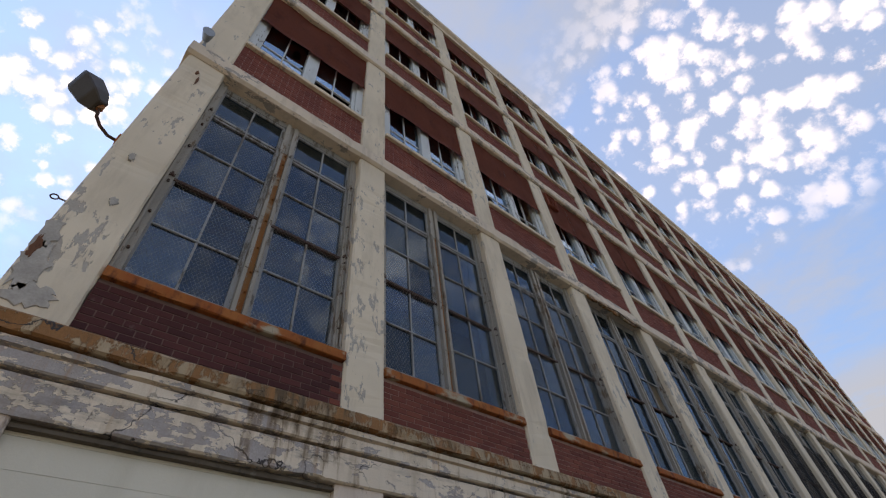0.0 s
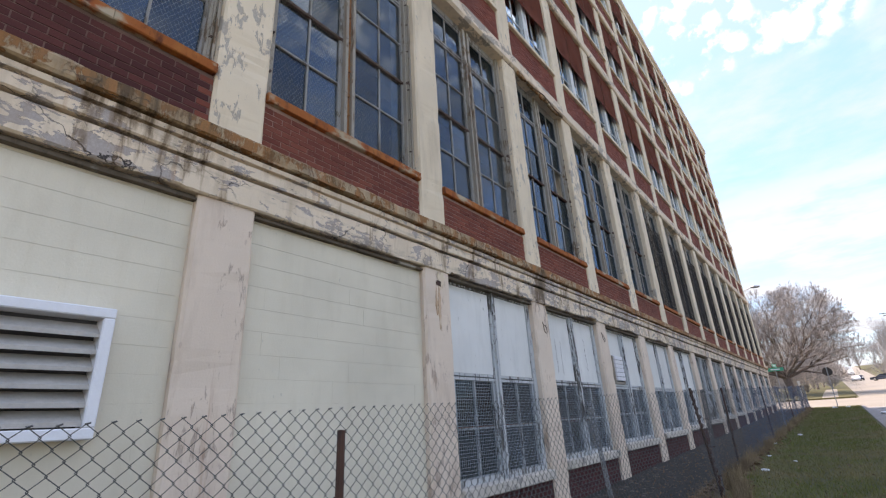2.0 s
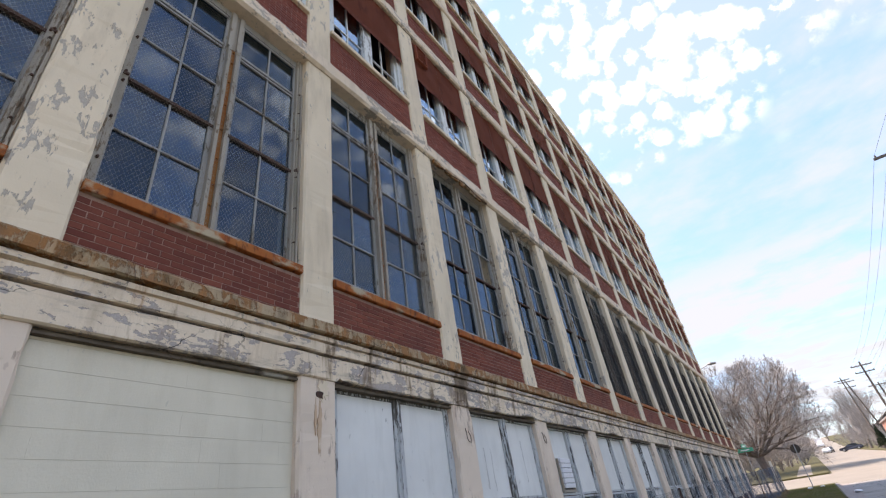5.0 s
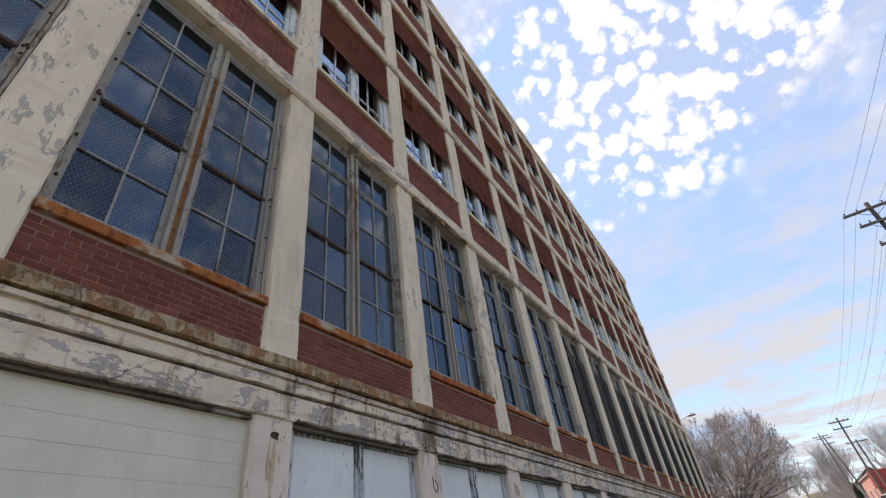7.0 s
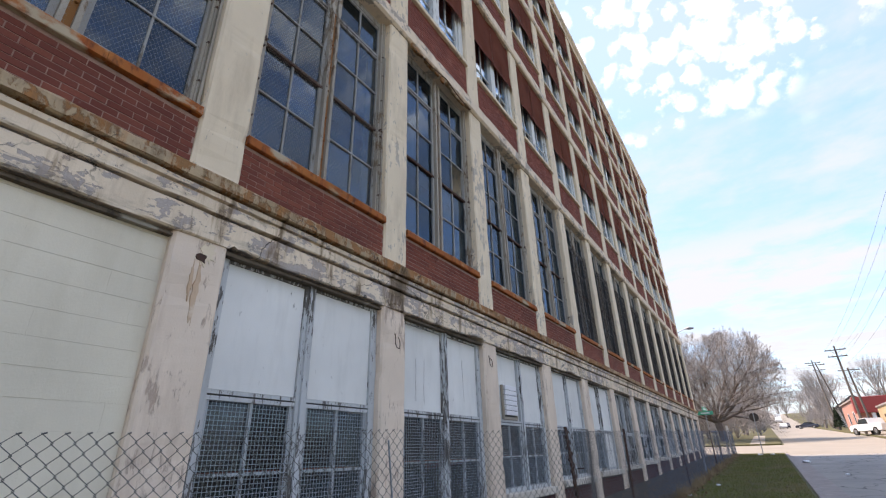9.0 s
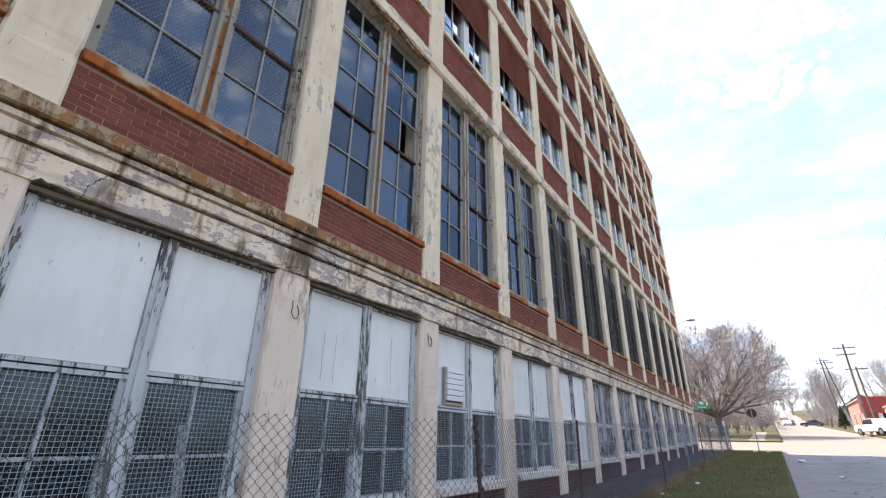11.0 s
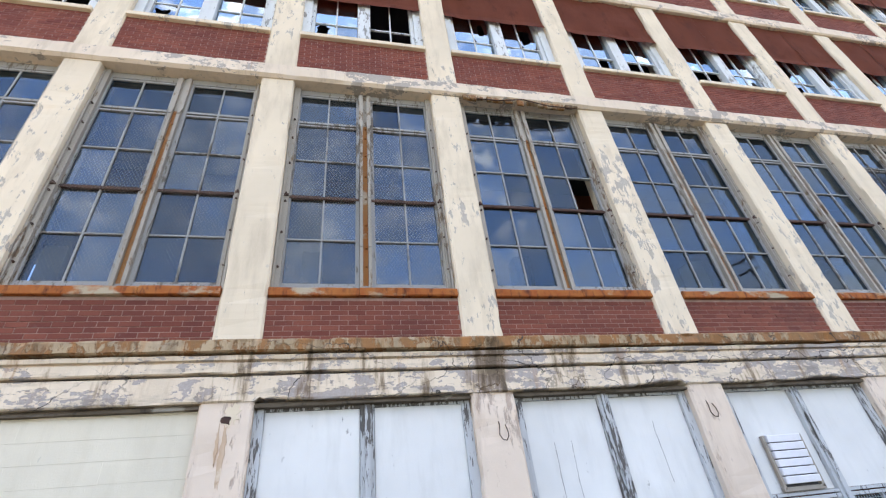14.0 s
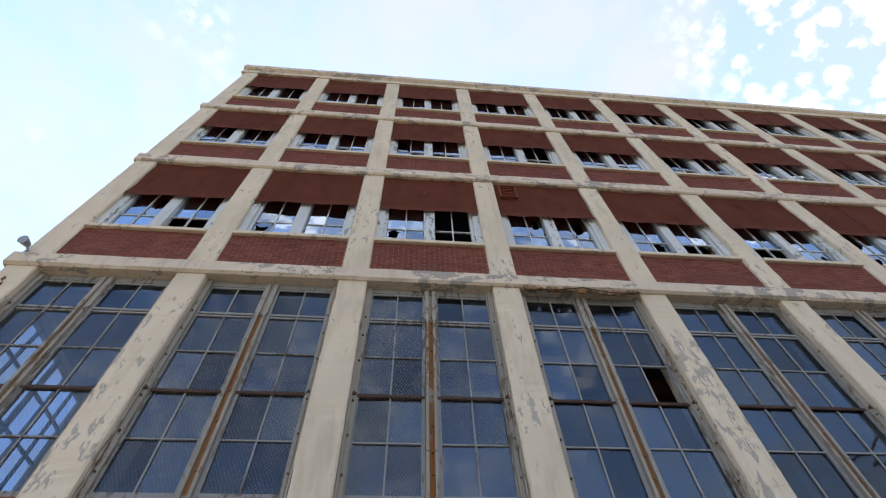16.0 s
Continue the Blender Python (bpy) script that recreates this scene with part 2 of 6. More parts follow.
def plain(name, colour, rough=0.7, metal=0.0, vary=0.2, scale=8.0, bump=0.2):
    m, nt, b = shade(name)
    n = noisy(nt, place_of(nt), scale, 6, 0.62)
    f = noisy(nt, place_of(nt), scale * 9, 3, 0.6)
    mixed = calc(nt, "ADD", calc(nt, "MULTIPLY", n, 0.7), calc(nt, "MULTIPLY", f, 0.3))
    col = blend(nt, remap(nt, mixed, 0.3, 0.7), tuple(c * (1 - vary) for c in colour), tuple(min(1, c * (1 + vary)) for c in colour))
    nt.links.new(col, b.inputs["Base Color"])
    b.inputs["Roughness"].default_value, b.inputs["Metallic"].default_value = rough, metal
    bumped(nt, b, f, bump, 0.003)
    return m


def rusty(name, a, c, dark, pale=None, scale=3.0, stretch=(1, 1, 0.5), dark_from=0.55):
    m, nt, b = shade(name)
    n = noisy(nt, place_of(nt, stretch), scale, 7, 0.65, 0.4)
    col = blend(nt, remap(nt, n, 0.35, 0.65), a, c)
    d = noisy(nt, place_of(nt, stretch, (6, 3, 2)), scale * 2.3, 6, 0.65)
    col = blend(nt, remap(nt, d, dark_from, dark_from + 0.16), col, dark)
    if pale:
        q = noisy(nt, place_of(nt, (1, 0.6, 1), (9, 3, 5)), scale * 0.8, 6, 0.6)
        col = blend(nt, remap(nt, q, 0.56, 0.62), col, pale)
    g = noisy(nt, place_of(nt), 60, 4, 0.6)
    nt.links.new(col, b.inputs["Base Color"])
    b.inputs["Roughness"].default_value = 0.85
    b.inputs["Specular IOR Level"].default_value = 0.2
    bumped(nt, b, g, 0.4, 0.004)
    return m


def glazing(name, tint, grime=0.10, wave=0.25, base=0.05, rough=0.02):
    """Old drawn glass: mirror-like at a glance, clear otherwise, with a film of dust."""
    m, nt, b = shade(name)
    nt.nodes.remove(b)
    out = nt.nodes["Material Output"]
    tr = nt.nodes.new("ShaderNodeBsdfTransparent")
    tr.inputs[0].default_value = (*tint, 1)
    gl = nt.nodes.new("ShaderNodeBsdfGlossy")
    gl.inputs["Roughness"].default_value = rough
    gl.inputs["Color"].default_value = (0.60, 0.79, 0.96, 1)
    fr = nt.nodes.new("ShaderNodeLayerWeight")
    fr.inputs["Blend"].default_value = 0.5
    n = noisy(nt, place_of(nt), 1.3, 2, 0.5)
    bp = nt.nodes.new("ShaderNodeBump")
    bp.inputs["Strength"].default_value, bp.inputs["Distance"].default_value = wave, 0.03
    nt.links.new(n, bp.inputs["Height"])
    nt.links.new(bp.outputs[0], gl.inputs["Normal"])
    mix1 = nt.nodes.new("ShaderNodeMixShader")
    nt.links.new(calc(nt, "ADD", calc(nt, "MULTIPLY", calc(nt, "POWER", fr.outputs["Facing"], 4.5), 0.32), calc(nt, "MULTIPLY", calc(nt, "ADD", calc(nt, "MULTIPLY", per_object(nt), 0.8), 0.6), base)), mix1.inputs[0])
    nt.links.new(tr.outputs[0], mix1.inputs[1])
    nt.links.new(gl.outputs[0], mix1.inputs[2])
    df = nt.nodes.new("ShaderNodeBsdfDiffuse")
    df.inputs[0].default_value = (0.42, 0.42, 0.40, 1)
    film = noisy(nt, place_of(nt, (2, 2, 0.9), (1, 5, 3)), 1.7, 6, 0.65)
    amount = calc(nt, "MULTIPLY", remap(nt, film, 0.35, 0.75), calc(nt, "MULTIPLY", calc(nt, "ADD", per_object(nt), 0.25), grime))
    mix2 = nt.nodes.new("ShaderNodeMixShader")
    nt.links.new(amount, mix2.inputs[0])
    nt.links.new(mix1.outputs[0], mix2.inputs[1])
    nt.links.new(df.outputs[0], mix2.inputs[2])
    nt.links.new(mix2.outputs[0], out.inputs[0])
    return m


M_CONC = painted("cream_painted_concrete", (0.715, 0.59, 0.43), (0.46, 0.40, 0.33), 0.635, 6.5, 0.02, rust=0.08, dirt=0.5, dirt_colour=(0.30, 0.22, 0.14), stretch=(1, 1, 0.5))
M_PILLAR = painted("streaked_ground_concrete", (0.74, 0.60, 0.475), (0.50, 0.38, 0.30), 0.585, 6.0, 0.06, rust=0.2, dirt=0.55, dirt_colour=(0.34, 0.22, 0.15), stretch=(1.4, 1.4, 0.5), relief=0.01)
M_SILL = painted("dirty_cream_sill", (0.60, 0.54, 0.46), (0.33, 0.30, 0.27), 0.60, 6.0, 0.02, rust=0.1, dirt=0.6, dirt_colour=(0.20, 0.16, 0.12), stretch=(1, 0.8, 1.2))
M_CORN = painted("flaking_cornice", (0.76, 0.62, 0.465), (0.43, 0.37, 0.33), 0.55, 6.5, 0.010, rust=0.36, rust_colour=(0.42, 0.20, 0.07), dirt=0.65, dirt_colour=(0.26, 0.17, 0.09), stretch=(1, 0.55, 1.5), cracks=0.55, relief=0.014, drips=0.7)
M_BEAM = painted("weathered_beam_paint", (0.71, 0.575, 0.435), (0.40, 0.345, 0.29), 0.59, 4.2, 0.015, rust=0.16, dirt=0.6, dirt_colour=(0.19, 0.14, 0.10), stretch=(1, 0.6, 1.2))
M_CAP = painted("stained_cornice_slab", (0.46, 0.33, 0.20), (0.31, 0.14, 0.05), 0.49, 7.0, 0.06, rust=0.62, rust_colour=(0.42, 0.17, 0.05), dirt=0.9, dirt_colour=(0.10, 0.075, 0.045), stretch=(1, 1.0, 0.7), cracks=0.3, relief=0.02, drips=0.7)
M_BRICK = masonry("dark_red_brick", (0.155, 0.039, 0.026), (0.24, 0.068, 0.042), (0.080, 0.024, 0.022))
M_SOOTY = masonry("sooty_red_brick", (0.070, 0.020, 0.018), (0.125, 0.036, 0.030), (0.045, 0.014, 0.015), 0.15)
M_BRICKJ = masonry("red_brick", (0.18, 0.044, 0.029), (0.265, 0.076, 0.047), (0.105, 0.030, 0.027), 0.2, True)
M_BRICKD = masonry("dark_base_brick", (0.060, 0.018, 0.018), (0.095, 0.028, 0.026), (0.035, 0.014, 0.014), 0.15, True)
M_MORTAR = plain("mortar", (0.31, 0.195, 0.155), 0.95, 0, 0.35)
M_BLACKM = plain("sooty_mortar", (0.16, 0.095, 0.075), 0.95, 0, 0.35)
M_RUST = rusty("rusty_steel_sill", (0.30, 0.072, 0.018), (0.38, 0.13, 0.035), (0.11, 0.032, 0.016), (0.40, 0.32, 0.22), 2.6, (1, 1.6, 0.7), 0.50)
M_MULL = rusty("rusty_mullion", (0.30, 0.15, 0.06), (0.34, 0.115, 0.028), (0.20, 0.055, 0.016), (0.42, 0.34, 0.25), 1.6)
M_JAMB = painted("rust_marked_jamb", (0.36, 0.32, 0.265), (0.20, 0.135, 0.085), 0.61, 7.0, 0.05, rust=0.32, dirt=0.5, stretch=(2.0, 2.0, 0.6))
M_STEELW = painted("grey_window_steel", (0.32, 0.315, 0.30), (0.16, 0.135, 0.11), 0.60, 8.0, rust=0.12, dirt=0.45, stretch=(2.0, 2.0, 0.5))
M_GFRAME = painted("peeling_grey_timber", (0.50, 0.515, 0.515), (0.12, 0.11, 0.10), 0.57, 9.0, rust=0.05, dirt=0.5, stretch=(2.6, 2.6, 0.45))
M_WHITEW = painted("white_window_paint", (0.60, 0.62, 0.61), (0.28, 0.27, 0.25), 0.62, 6.0, rust=0.05, dirt=0.35, stretch=(1.4, 1.4, 0.5))
M_SHEET = rusty("red_brown_sheet", (0.215, 0.054, 0.029), (0.265, 0.072, 0.038), (0.165, 0.040, 0.023), None, 1.4)
M_CMU = painted("pale_green_block", (0.685, 0.62, 0.49), (0.47, 0.44, 0.36), 0.80, 3.0, dirt=0.3, dirt_colour=(0.42, 0.36, 0.24), rust=0.17, rust_colour=(0.44, 0.36, 0.24))
M_BOARD = painted("white_board", (0.69, 0.685, 0.65), (0.42, 0.41, 0.38), 0.75, 4.0, dirt=0.32, dirt_colour=(0.38, 0.37, 0.33), rust=0.04)
M_LOUV = plain("louvre_paint", (0.74, 0.74, 0.76), 0.5, 0, 0.06)
M_SLAT = plain("dusty_louvre_slat", (0.42, 0.39, 0.35), 0.7, 0, 0.2, 5)
M_GLASS_UP = glazing("upper_window_glass", (0.60, 0.66, 0.72), 0.05, 0.3, 0.40)
M_GGLASS = glazing("dusty_ground_glass", (0.50, 0.56, 0.60), 0.14, 0.2, 0.05, 0.10)
M_GLASS = glazing("window_glass", (0.40, 0.47, 0.54), 0.06, 0.2, 0.086)
M_FILM = glazing("clouded_glazing", (0.30, 0.32, 0.33), 1.0, 0.3, 0.02, 0.2)
# near-black colour holds the gloom behind windows and slats
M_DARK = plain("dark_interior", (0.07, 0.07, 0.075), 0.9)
M_WIRE = plain("galvanised_wire", (0.095, 0.092, 0.086), 0.6, 0.3, 0.3)
# same wire farther off: the blue of haze and glare is in its colour
M_FARWIRE = plain("haze_tinted_wire", (0.07, 0.095, 0.13), 0.5, 0.3, 0.3)
M_RUSTWIRE = plain("rusty_wire_mesh", (0.27, 0.235, 0.185), 0.75, 0.2, 0.35, 2.0)
M_NET = plain("window_netting", (0.42, 0.48, 0.52), 0.6, 0.3, 0.2)
M_GUARD = plain("dark_window_guard", (0.035, 0.025, 0.020), 0.9, 0.0, 0.3, 2.0)
M_POST = rusty("rusty_post", (0.06, 0.035, 0.028), (0.10, 0.05, 0.035), (0.03, 0.025, 0.025), None, 5)
M_GALV = plain("galvanised_post", (0.27, 0.29, 0.31), 0.5, 0.5)
M_BARK = plain("bark", (0.16, 0.13, 0.115), 0.95, 0, 0.4, 5)
M_TWIG = plain("twigs", (0.30, 0.275, 0.26), 0.95, 0, 0.3, 2)


def cracked_asphalt():
    """Old asphalt: pale worn grit, tar-dark cracks and patches."""
    m, nt, b = shade("asphalt")
    big = noisy(nt, place_of(nt), 0.5, 5, 0.6)
    grit = noisy(nt, place_of(nt), 42, 4, 0.65)
    col = blend(nt, remap(nt, big, 0.35, 0.65), (0.26, 0.245, 0.225), (0.36, 0.335, 0.305))
    col = blend(nt, remap(nt, grit, 0.35, 0.7, 0, 0.4), col, (0.12, 0.115, 0.11))
    nn = nt.nodes.new("ShaderNodeTexNoise")
    nn.inputs["Scale"].default_value, nn.inputs["Detail"].default_value = 1.2, 6.0
    nt.links.new(place_of(nt), nn.inputs["Vector"])
    wob = nt.nodes.new("ShaderNodeVectorMath")
    wob.operation = "MULTIPLY_ADD"
    wob.inputs[1].default_value = (1.1, 1.1, 0)
    nt.links.new(nn.outputs["Color"], wob.inputs[0])
    nt.links.new(place_of(nt, (1, 0.6, 0)), wob.inputs[2])
    vo = nt.nodes.new("ShaderNodeTexVoronoi")
    vo.feature = "DISTANCE_TO_EDGE"
    vo.inputs["Scale"].default_value = 0.55
    nt.links.new(wob.outputs[0], vo.inputs["Vector"])
    col = blend(nt, remap(nt, vo.outputs["Distance"], 0.016, 0.006, 0, 0.85), col, (0.045, 0.042, 0.04))
    nt.links.new(col, b.inputs["Base Color"])
    b.inputs["Roughness"].default_value = 0.92
    bumped(nt, b, grit, 0.4, 0.004)
    return m


M_ASPH = cracked_asphalt()
M_CEM = plain("concrete_road", (0.25, 0.225, 0.19), 0.9, 0, 0.12, 0.4)
M_KERB = plain("kerb_concrete", (0.29, 0.25, 0.23), 0.9, 0, 0.25, 3)
M_LAWN = plain("lawn_soil", (0.085, 0.078, 0.030), 1.0, 0, 0.35, 1.3, 0.6)
M_SOIL = plain("bare_soil", (0.026, 0.021, 0.016), 1.0, 0, 0.85, 5.0, 1.0)
M_STRAW = plain("dead_grass", (0.27, 0.19, 0.11), 1.0, 0, 0.35, 4)
M_POLE = plain("weathered_pole", (0.12, 0.10, 0.085), 0.95, 0, 0.25, 3)


# ---- building blocks ----
def link(name, data, material=None, parent=None, label="", at=None):
    ob = new(name, data)
    if material and not data.materials:
        data.materials.append(material)
    if parent:
        ob.parent = parent
    if at is not None:
        ob.matrix_basis = at if isinstance(at, Matrix) else Matrix.Translation(at)
    if label:
        tagged(ob, label)
    return ob


def mesh_of(name, bm):
    me = bpy.data.meshes.new(name)
    bm.to_mesh(me)
    bm.free()
    return me


def part(name, bm, material, parent, label="", at=None):
    return link(name, mesh_of(name, bm), material, parent, label, at)


def box(bm, x0, x1, y0, y1, z0, z1):
    v = [bm.verts.new((x, y, z)) for x in (x0, x1) for y in (y0, y1) for z in (z0, z1)]
    for f in ((0, 1, 3, 2), (4, 6, 7, 5), (0, 4, 5, 1), (2, 3, 7, 6), (0, 2, 6, 4), (1, 5, 7, 3)):
        bm.faces.new([v[i] for i in f])
    return bm


def bevelled(bm, width=0.006, segments=1):
    bmesh.ops.bevel(bm, geom=bm.edges[:], offset=width, segments=segments, affect="EDGES", clamp_overlap=True)
    return bm


def extruded(bm, profile, axis, a0, a1, step=0.12, wear=0.004, chip=0.0, chip_from=0, seed=0.0, bites=0.5):
    """A worn bar: a closed profile pushed along y or z, its edges wandering and bitten here and there."""
    n = max(2, int(abs(a1 - a0) / step) + 1)
    cu = sum(p[0] for p in profile) / len(profile)
    cv = sum(p[1] for p in profile) / len(profile)
    rings = []
    for i in range(n + 1):
        a = a0 + (a1 - a0) * i / n
        ring = []
        for j, (u, v) in enumerate(profile):
            q = noise.noise(Vector((a * 3.1, j * 5.7 + seed, seed))) * wear
            c = max(0.0, noise.noise(Vector((a * 2.3 + seed, j * 3.3, 4.0))) - (1 - bites) * 0.6) * chip if j >= chip_from else 0.0
            du, dv = cu - u, cv - v
            d = math.hypot(du, dv) or 1
            u2, v2 = u + du / d * c + q, v + dv / d * c + q * 0.6
            ring.append(bm.verts.new((u2, v2, a) if axis == "z" else (u2, a, v2)))
        rings.append(ring)
    k = len(profile)
    for r0, r1 in zip(rings, rings[1:]):
        for j in range(k):
            bm.faces.new((r0[j], r0[(j + 1) % k], r1[(j + 1) % k], r1[j]))
    bm.faces.new(rings[0][::-1])
    bm.faces.new(rings[-1])
    bmesh.ops.recalc_face_normals(bm, faces=bm.faces[:])
    return bm


class Soup:
    """Many small solids in one mesh, quickly."""

    def __init__(self):
        self.v, self.f = [], []

    def block(self, x0, x1, y0, y1, z0, z1):
        o = len(self.v)
        self.v += [(x, y, z) for x in (x0, x1) for y in (y0, y1) for z in (z0, z1)]
        self.f += [tuple(o + i for i in f) for f in ((0, 1, 3, 2), (4, 6, 7, 5), (0, 4, 5, 1), (2, 3, 7, 6), (0, 2, 6, 4), (1, 5, 7, 3))]

    def rod(self, a, b, r0, r1=None, n=4):
        a, b = Vector(a), Vector(b)
        d = (b - a).normalized()
        s = d.cross(Vector((0, 0, 1)) if abs(d.z) < 0.9 else Vector((1, 0, 0))).normalized()
        t = d.cross(s)
        o = len(self.v)
        for p, r in ((a, r0), (b, r1 if r1 is not None else r0)):
            for i in range(n):
                w = 2 * math.pi * i / n
                self.v.append(tuple(p + s * (math.cos(w) * r) + t * (math.sin(w) * r)))
        self.f += [(o + i, o + (i + 1) % n, o + n + (i + 1) % n, o + n + i) for i in range(n)]
        self.f += [tuple(o + i for i in reversed(range(n))), tuple(o + n + i for i in range(n))]

    def path(self, pts, r, n=4):
        for a, b in zip(pts, pts[1:]):
            self.rod(a, b, r, r, n)

    def tube(self, pts, r, n=6):
        """One bent round bar along the points."""
        pts = [Vector(p) for p in pts]
        side, o = None, len(self.v)
        for k, p in enumerate(pts):
            d = (pts[min(k + 1, len(pts) - 1)] - pts[max(k - 1, 0)]).normalized()
            if side is None:
                side = d.cross(Vector((0, 0, 1)) if abs(d.z) < 0.9 else Vector((1, 0, 0)))
            side = (side - d * side.dot(d)).normalized()
            t = d.cross(side)
            self.v += [tuple(p + side * (math.cos(6.2832 * i / n) * r) + t * (math.sin(6.2832 * i / n) * r)) for i in range(n)]
        for k in range(len(pts) - 1):
            a = o + k * n
            self.f += [(a + i, a + (i + 1) % n, a + n + (i + 1) % n, a + n + i) for i in range(n)]
        self.f += [tuple(o + i for i in reversed(range(n))), tuple(o + (len(pts) - 1) * n + i for i in range(n))]

    def mesh(self, name):
        me = bpy.data.meshes.new(name)
        me.from_pydata(self.v, [], self.f)
        me.update()
        return me


def thing(name, at, label, category, group="", kind=""):
    ob = new(name)
    ob.matrix_basis = at if isinstance(at, Matrix) else Matrix.Translation(at)
    return tagged(ob, label, category, group, kind)


# ---- the lie of the land: a street that climbs gently, then more steeply past the crossing ----
def land(y):
    if y < 47:
        return 0.0262 * y
    if y < 70:
        return 1.231 + 0.05 * (y - 47)
    if y < 180:
        return 2.381 + 0.042 * (y - 70)
    if y < 340:
        return 7.001 + 0.075 * (y - 180)
    return 19.0 + 0.004 * (y - 340)


KERB_X, ROAD_R, CROSS0, CROSS1 = 1.0, 9.6, 47.0, 61.0
FX = -3.84                      # face of the columns
PITCH, COL_W, FIRST = 2.90, 0.53, -0.475
BAYS = 15
END_Y = FIRST + PITCH * BAYS + COL_W / 2
DEEP = 16.0


def col_y(i):
    return FIRST + PITCH * i


def ground_sheet():
    xs = [-900, -200, -60, -20, -8, FX - 0.2, -2.2, 0, KERB_X - 0.01, KERB_X, 5, ROAD_R, ROAD_R + 0.01, 14, 25, 60, 200, 900]
    ys = [-600, -150, -60, -20, 0, 15, 30, CROSS0 - 0.01, CROSS0, 54, CROSS1, CROSS1 + 0.01, 70, 90, 130, 180, 260, 340, 500, 1500]
    v, f = [], []
    for y in ys:
        for x in xs:
            low = KERB_X <= x <= ROAD_R or CROSS0 <= y <= CROSS1
            v.append((x, y, land(y) - (0.15 if low else 0.0)))
    n = len(xs)
    for j in range(len(ys) - 1):
        for i in range(n - 1):
            f.append((j * n + i, j * n + i + 1, (j + 1) * n + i + 1, (j + 1) * n + i))
    me = bpy.data.meshes.new("ground")
    me.from_pydata(v, [], f)
    me.update()
    tagged(link("ground", me, M_LAWN), "short grass and soil on rising ground", "ground", kind="structure")


def strip(name, material, x0, x1, ys, lift, label, category):
    v, f = [], []
    for y in ys:
        v += [(x0, y, land(y) + lift), (x1, y, land(y) + lift)]
    for j in range(len(ys) - 1):
        f.append((2 * j, 2 * j + 1, 2 * j + 3, 2 * j + 2))
    me = bpy.data.meshes.new(name)
    me.from_pydata(v, [], f)
    me.update()
    return tagged(link(name, me, material), label, category, kind="structure")


ground_sheet()
strip("road", M_ASPH, KERB_X, ROAD_R, [-80, 0, 20, CROSS0 - 0.2], -0.142, "worn grey asphalt street beside the grass verge", "road")
strip("gutter", M_KERB, KERB_X + 0.004, KERB_X + 0.55, [-80, 0, 20, CROSS0 - 0.2], -0.136, "worn concrete gutter beside the kerb", "gutter")
strip("road_crossing", M_CEM, -80, 90, [CROSS0 - 0.2, 54, CROSS1 + 0.2], -0.138, "sunlit pale concrete cross street", "road")
strip("road_uphill", M_CEM, KERB_X + 0.2, ROAD_R, [CROSS1 + 0.2, 70, 90, 130, 180, 260, 340, 400], -0.142, "sunlit pale concrete street climbing the hill", "road")
strip("pavement", M_CEM, -1.6, -0.3, [CROSS1 + 0.2, 70, 90], 0.01, "pale concrete pavement across the lawn", "pavement")
strip("pavement_lot", M_CEM, ROAD_R + 0.3, 40, [CROSS1 + 0.3, 70, 90], 0.012, "pale concrete forecourt of the shops", "pavement")
strip("yard", M_SOIL, FX - 0.3, -2.15, [-12, 0, 15, 30, CROSS0 - 0.6], 0.012, "bare dark soil strip between wall and fence", "ground")


def kerb():
    bm = bmesh.new()
    for y in np.arange(-20, CROSS0 - 2, 3.0):
        z0, z1 = land(y), land(y + 2.985)
        v = [bm.verts.new(p) for p in ((KERB_X - 0.17, y, z0 - 0.2), (KERB_X + 0.02, y, z0 - 0.2), (KERB_X, y, z0 + 0.012), (KERB_X - 0.17, y, z0 + 0.018),
                                       (KERB_X - 0.17, y + 2.985, z1 - 0.2), (KERB_X + 0.02, y + 2.985, z1 - 0.2), (KERB_X, y + 2.985, z1 + 0.012), (KERB_X - 0.17, y + 2.985, z1 + 0.018))]
        for q in ((0, 1, 2, 3), (7, 6, 5, 4), (0, 4, 5, 1), (1, 5, 6, 2), (2, 6, 7, 3), (3, 7, 4, 0)):
            bm.faces.new([v[i] for i in q])
    bevelled(bm, 0.012)
    tagged(part("kerb", bm, M_KERB, None), "worn concrete kerb between grass and street", "kerb", kind="structure")


kerb()

# ---- the factory ----
factory = thing("factory_building", (FX, 0, 0), "five-storey abandoned concrete-frame brick factory with flaking cream paint", "building")
GROUND_TOP, CORN_TOP, SILL2, BEAM2, BEAM2_TOP = 3.485, 4.17, 4.74, 8.92, 9.26
FLOORS = [(9.26, 10.27, 11.74, 13.40, 13.78), (13.78, 14.72, 16.1, 17.66, 18.02), (18.02, 19.0, 20.45, 22.15, 22.15)]
ROOF = 22.95


def local(bm):
    bmesh.ops.translate(bm, verts=bm.verts[:], vec=(-FX, 0, 0))
    return bm


